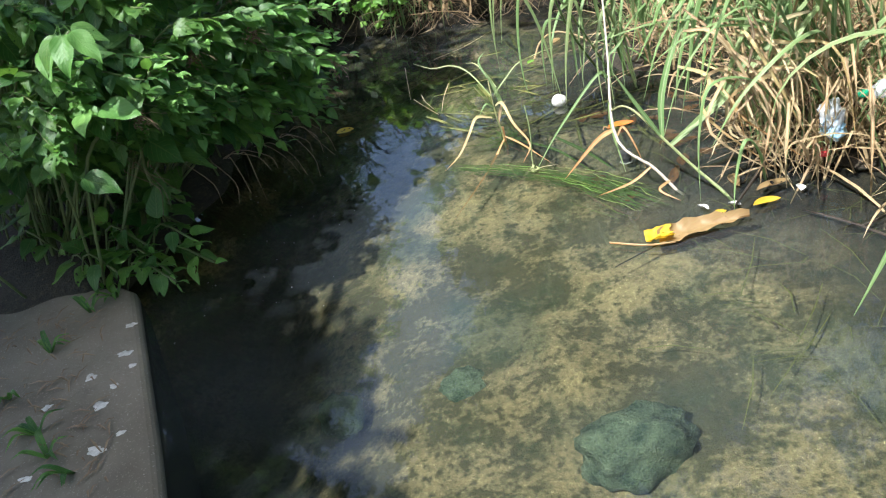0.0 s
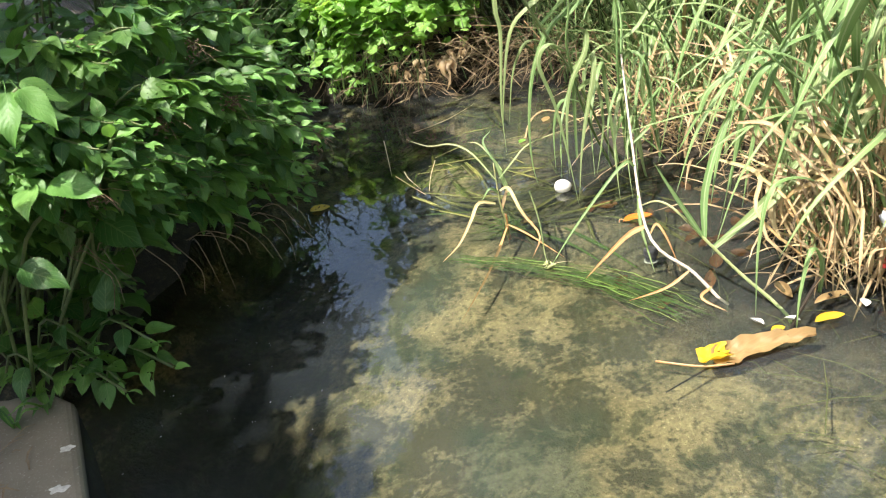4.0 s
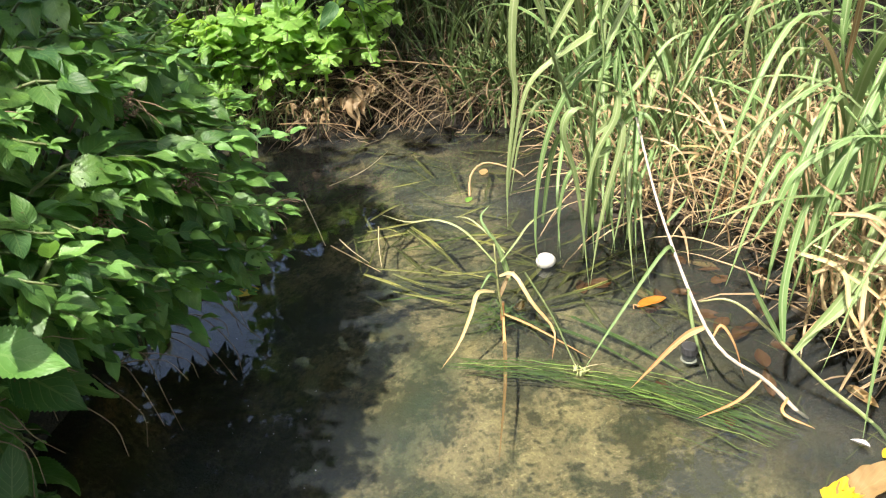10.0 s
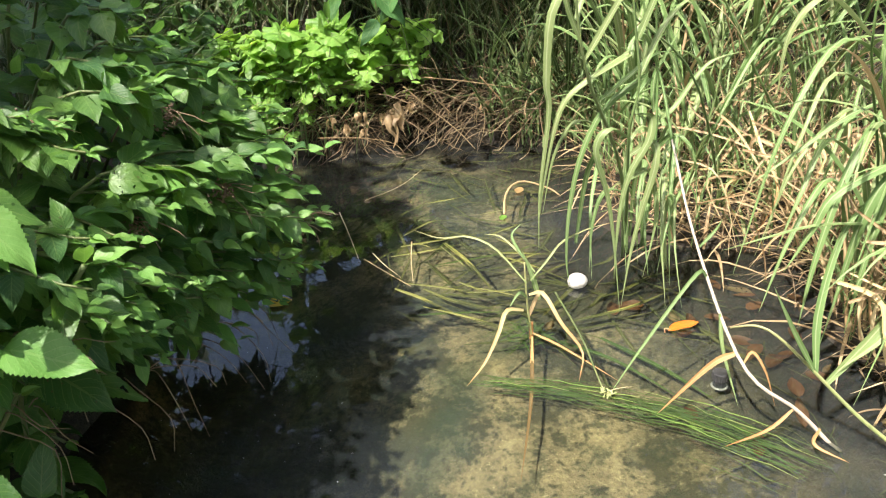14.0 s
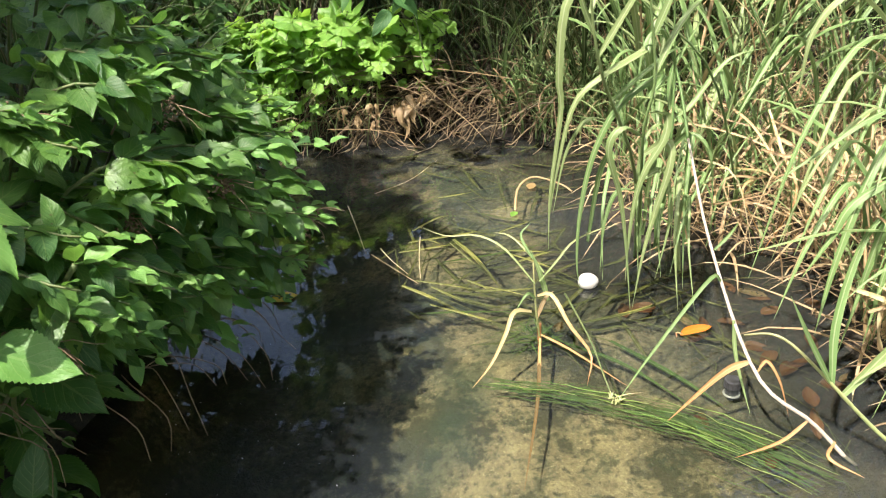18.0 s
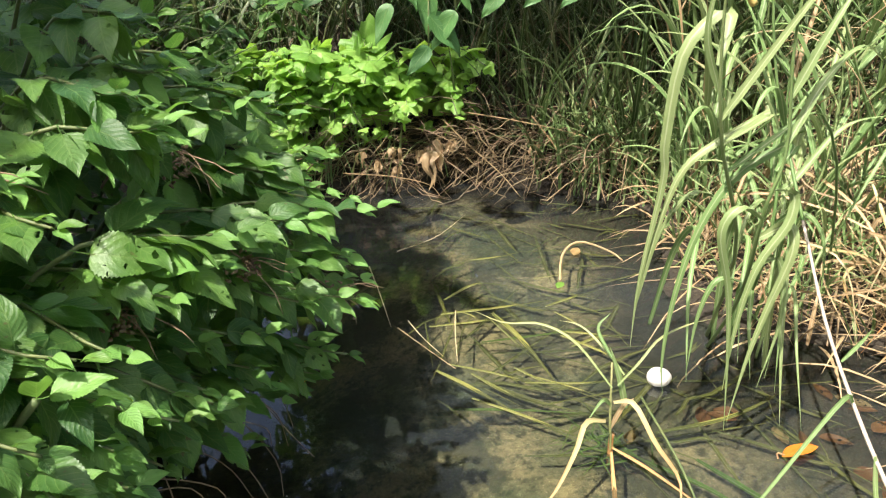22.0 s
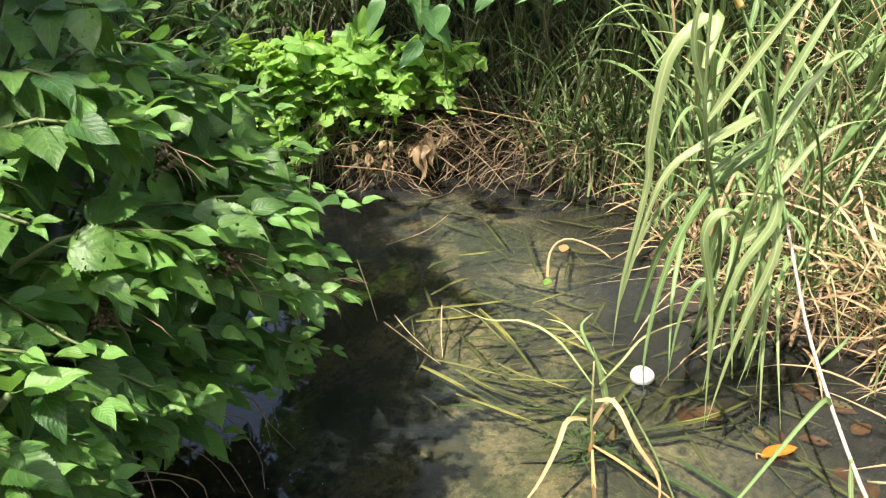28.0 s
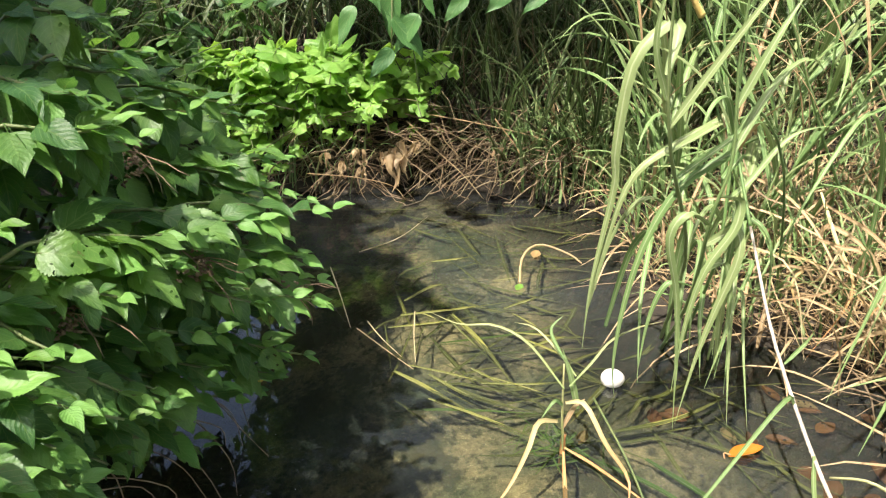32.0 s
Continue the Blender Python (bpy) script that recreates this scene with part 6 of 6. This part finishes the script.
def build_bank_bits():
    rng = random.Random(61)
    for x, z, l, w in ((0.185, 0.19, 0.17, 0.032), (0.14, 0.16, 0.12, 0.018), (0.065, 0.11, 0.09, 0.016), (0.0, 0.13, 0.05, 0.02), (0.17, 0.17, 0.06, 0.024), (0.19, 0.16, 0.19, 0.034), (0.06, 0.17, 0.07, 0.022), (-0.04, 0.16, 0.07, 0.02), (0.24, 0.19, 0.08, 0.022), (0.52, 0.16, 0.06, 0.018)):
        p = thing("curled_dead_leaf", (x, 3.66, z), "crumpled tan dead leaf hanging over the far waterline", "leaf", "dead leaves on the far bank")
        for _ in range(4):
            a, ll = [V(x + rng.uniform(-.02, .02), 3.66, z)], l * rng.uniform(.3, .7)
            for i in range(4):
                a.append(a[-1] + V(rng.uniform(-.6, .6), rng.uniform(-.5, .2), rng.uniform(-1.3, -.1)) * ll / 3)
            ribbon("blade", p, a, w * rng.uniform(.5, 1.05), PALE_LEAF, 14, up=V(rng.uniform(-1, 1), -0.7, rng.uniform(-.4, .8)), fold=rng.uniform(-.5, .9))
    for k in range(64):
        x = rng.uniform(-0.15, 0.85)
        y = float(np.interp(x, [-0.1, 0.1, 0.3, 0.5, 0.8], [3.72, 3.70, 3.80, 3.66, 3.5])) + 0.03
        z = rng.uniform(0.05, 0.27)
        p = thing("root", (x, y, z), "brown dead root or stem sprawling over the far bank", "root", "roots on the far bank")
        a = rng.choice((-1, 1))
        pts = sprawl(rng, (x, y, z), 0 if a > 0 else math.pi, 9, rng.uniform(.018, .04))
        part("strand", Shape().tube(pts, [rng.uniform(.0009, .0024)] * 9 + [.0006], 5), rng.choice((TWIG, FAR_STEM_SHADED, DEAD_STEM, TWIG)), p)
    for ctrl, r in (([(0.22, 3.72, 0.24), (0.30, 3.70, 0.16), (0.40, 3.66, 0.07), (0.46, 3.62, 0.0)], .0034), ([(0.26, 3.74, 0.26), (0.45, 3.66, 0.24), (0.66, 3.58, 0.20), (0.84, 3.5, 0.13)], .0028),
                    ([(0.50, 3.68, 0.25), (0.56, 3.62, 0.17), (0.60, 3.58, 0.10), (0.72, 3.54, 0.09)], .0030), ([(-0.10, 3.68, 0.09), (0.05, 3.64, 0.085), (0.16, 3.62, 0.06), (0.2, 3.6, 0.02)], .0024),
                    ([(0.30, 3.76, 0.22), (0.38, 3.70, 0.19), (0.52, 3.64, 0.12), (0.58, 3.60, 0.02)], .0020)):
        p = thing("root", ctrl[0], "long pale dead stem sprawling over the far bank", "root", "roots on the far bank")
        stalk("strand", p, ctrl, r * .8, r * .4, STRAW, 14)
    for k in range(18):
        y = rng.uniform(1.95, 2.55)
        a = bush_surface(y, 0.0) + V(-0.12, 0, -0.02)
        p = thing("dry_twig", a, "thin bare brown twig under the leafy bush", "twig", "twigs under the bush")
        e = a + V(rng.uniform(.05, .13), rng.uniform(-.10, .05), rng.uniform(-.13, -.04))
        e.z = max(e.z, 0.005)
        stalk("strand", p, [tuple(a), tuple(a.lerp(e, .35) + V(0, rng.uniform(-.03, .03), .04)), tuple(a.lerp(e, .7) + V(rng.uniform(-.01, .03), rng.uniform(-.03, .03), .02)), tuple(e)], .0013, .0006, TWIG, 10)
    hang = thing("tree_branch", (0.12, 3.3, 0.95), "leafy branch hanging from the tree over the far bank", "branch")
    for k, (tip, n) in enumerate((((0.11, 3.28, 0.55), 5), ((0.02, 3.3, 0.65), 5), ((0.18, 3.3, 0.63), 5), ((0.30, 3.3, 0.68), 4), ((0.42, 3.32, 0.70), 4), ((0.55, 3.35, 0.70), 5), ((-0.10, 3.35, 0.72), 4), ((0.68, 3.4, 0.72), 4))):
        pts = curve([(0.2 + 0.05 * k, 3.5, 1.1), (tip[0] + .02, tip[1] + .1, tip[2] + .25), tip], 8)
        part("twig", Shape().tube(pts, [.004 - .0003 * i for i in range(8)], 5), STEM, hang)
        for j in range(n):
            q = pts[7 - j]
            d = V((-0.7, 0.75, 0.05)[j % 3] + rng.uniform(-.2, .2), rng.uniform(-.5, .0), -0.9 + rng.uniform(-.2, .35))
            piece("leaf", rng.choice(BRANCHES), hang, frame_of(q, d, V(rng.uniform(-.5, .5), -0.75, 0.8), rng.uniform(.085, .13)))
    sp = thing("seed_spike", (1.0, 2.7, 0.1), "yellow bristly seed spike on a thin grass stalk", "grass stalk")
    stalk("culm", sp, [(0.95, 2.75, 0.05), (0.70, 2.5, 0.5), (0.50, 2.41, 0.68), (0.44, 2.40, 0.765)], .003, .0015, GRASS)
    stalk("spike", sp, [(0.442, 2.40, 0.762), (0.425, 2.40, 0.785), (0.40, 2.40, 0.83)], .006, .003, SPIKE, label="yellow bristly spike")


build_bank_bits()


def build_slab_litter():
    rng = random.Random(15)
    for x, y, r in ((-0.60, 1.66, .022), (-0.57, 1.55, .026), (-0.53, 1.50, .016), (-0.545, 1.44, .018), (-0.62, 1.48, .024), (-0.55, 1.38, .028), (-0.465, 1.29, .016), (-0.68, 1.40, .02), (-0.50, 1.25, .03), (-0.45, 1.12, .02), (-0.36, 1.06, .02), (-0.62, 1.2, .02), (-0.55, 1.08, .018)):
        s, n, turn = Shape(), 26, rng.uniform(0, 6.28)
        lobes = [(rng.uniform(0.1, 0.3), k, rng.uniform(0, 6.28)) for k in (1, 2, 3, 5)]
        s.v = [V(x, y, 0.0375)]
        for ring, z in ((0.6, 0.0374), (1.0, 0.0362)):
            for i in range(n):
                a = 2 * math.pi * i / n
                rr = r * ring * (0.62 + sum(h * math.sin(k * a + ph) for h, k, ph in lobes) * 0.45)
                s.v.append(V(x + rr * math.cos(a + turn), y + rr * 0.7 * math.sin(a + turn), z))
        for i in range(n):
            i2 = (i + 1) % n
            s.quad((0, 1 + i, 1 + i2), ((0, 0), (1, 0), (1, 1)))
            s.quad((1 + i, 1 + n + i, 1 + n + i2, 1 + i2), ((0, 0), (1, 0), (1, 1), (0, 1)))
        solo("white_spot", s, DROPPING, (x, y, 0.035), "whitish dried splash on the concrete", "stain", "splashes on the slab")
    for x, y in ((-0.70, 1.80), (-0.60, 1.25), (-0.52, 1.20), (-0.66, 1.32), (-0.78, 1.6), (-0.8, 1.45), (-0.75, 1.75), (-0.85, 1.3)):
        p = thing("slab_weed", (x, y, 0.035), "small green weed growing on the concrete slab", "weed", "weeds on the slab")
        for k in range(5):
            a, l = rng.uniform(0, 6.28), rng.uniform(.045, .08)
            ribbon("blade", p, [(x, y, 0.034), (x + math.cos(a) * l * .5, y + math.sin(a) * l * .5, .035 + l * .5), (x + math.cos(a) * l, y + math.sin(a) * l, .035 + l * .35)], .014, NETTLE, 8)
    s = Shape()
    for _ in range(420):
        x, y = rng.uniform(-1.1, -0.3), rng.uniform(1.0, 1.75)
        if x > np.interp(y, [1.0, 1.26, 1.82], [-0.33, -0.46, -0.74]):
            continue
        a, l = rng.uniform(0, 6.28), rng.uniform(.01, .06)
        q = V(x, y, 0.039)
        s.strip([q, q + V(math.cos(a) * l * .5, math.sin(a) * l * .5, .006), q + V(math.cos(a) * l, math.sin(a) * l, .001)], [.002, .005, .002])
    solo("leaf_litter", s, TWIG, (0, 0, 0.035), "brown leaf crumbs and twigs on the concrete", "litter", kind="stuff")
    for x, y, z, az in ((-0.53, 1.93, 0.10, 0.2), (-0.60, 1.90, 0.06, -0.4), (-0.58, 1.85, 0.05, 0.0), (-0.66, 1.93, 0.12, 0.1), (-0.72, 1.88, 0.08, -0.2), (-0.50, 1.90, 0.05, 0.3), (-0.62, 2.05, 0.10, 0.2), (-0.70, 1.98, 0.06, -0.4), (-0.74, 2.12, 0.12, 0.4), (-0.80, 1.95, 0.05, -0.8), (-0.85, 2.1, 0.1, 0.1), (-0.66, 2.18, 0.1, 0.3), (-0.95, 2.0, 0.12, 0.0), (-0.9, 2.2, 0.2, 0.2), (-1.05, 2.1, 0.16, -0.3), (-0.78, 2.25, 0.18, 0.4)):
        root = V(x - 0.14, y + 0.02, 0.0)
        p = thing("nettle_seedling", root, "low broad-leaved plant at the end of the slab", "plant", "low plants by the slab")
        pts = curve([root, (x - .06, y, z + .05), (x + .05 * math.cos(az), y + .05 * math.sin(az) - .05, z)], 8)
        part("stem", Shape().tube(pts, [.003] * 8, 5), STEM, p)
        leafy_stem(p, rng, pts, .07, NETTLES, PALES, .4, .04)


build_slab_litter()


def build_big_leaf():
    """The large leaf on the bush's near end, sunlight put into its colour, with a few neighbours."""
    BIG = ovate(0.84, 0.05, 0.14, 0.10, 51).mesh("big_leaf", NETTLE_YOUNG_LIT)
    root = V(-0.75, 1.85, 0.05)
    p = thing("nettle_plant", root, "plant with large toothed leaves at the bush's near end, some paler to paint in sunlight", "plant", "plants of the leafy bush")
    pts = curve([root, (-0.62, 1.82, 0.38), (-0.46, 1.78, 0.50)], 10)
    part("stem", Shape().tube(pts, [.004] * 10, 6), STEM, p)
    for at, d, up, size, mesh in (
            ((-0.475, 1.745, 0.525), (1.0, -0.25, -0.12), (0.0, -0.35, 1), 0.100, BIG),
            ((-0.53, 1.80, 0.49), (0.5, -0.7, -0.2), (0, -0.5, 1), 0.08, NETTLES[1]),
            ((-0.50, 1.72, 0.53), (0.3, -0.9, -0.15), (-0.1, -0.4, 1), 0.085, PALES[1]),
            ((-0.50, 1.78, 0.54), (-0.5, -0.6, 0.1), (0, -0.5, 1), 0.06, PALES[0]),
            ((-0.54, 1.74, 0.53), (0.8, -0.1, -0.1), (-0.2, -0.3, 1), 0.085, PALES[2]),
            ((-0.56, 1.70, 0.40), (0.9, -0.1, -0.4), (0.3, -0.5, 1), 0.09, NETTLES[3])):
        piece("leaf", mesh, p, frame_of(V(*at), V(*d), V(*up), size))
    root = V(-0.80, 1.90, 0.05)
    p = thing("nettle_plant", root, "plant with toothed leaves hanging at the bush's near end, some paler to paint in sunlight", "plant", "plants of the leafy bush")
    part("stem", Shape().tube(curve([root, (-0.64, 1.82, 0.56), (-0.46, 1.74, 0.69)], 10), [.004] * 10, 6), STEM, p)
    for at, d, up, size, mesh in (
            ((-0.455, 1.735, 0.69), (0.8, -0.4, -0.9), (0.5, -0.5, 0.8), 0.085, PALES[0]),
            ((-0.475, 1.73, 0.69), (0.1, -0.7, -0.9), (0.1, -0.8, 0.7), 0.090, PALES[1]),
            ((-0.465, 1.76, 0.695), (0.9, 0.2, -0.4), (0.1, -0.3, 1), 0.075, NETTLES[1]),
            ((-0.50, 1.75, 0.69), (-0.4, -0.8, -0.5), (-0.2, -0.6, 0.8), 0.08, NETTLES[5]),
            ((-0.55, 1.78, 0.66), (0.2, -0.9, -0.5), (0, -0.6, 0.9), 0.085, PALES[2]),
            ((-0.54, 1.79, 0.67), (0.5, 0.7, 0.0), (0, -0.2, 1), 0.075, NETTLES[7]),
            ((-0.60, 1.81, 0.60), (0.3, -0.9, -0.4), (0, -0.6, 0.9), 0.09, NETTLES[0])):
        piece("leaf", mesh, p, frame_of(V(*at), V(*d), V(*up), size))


build_big_leaf()
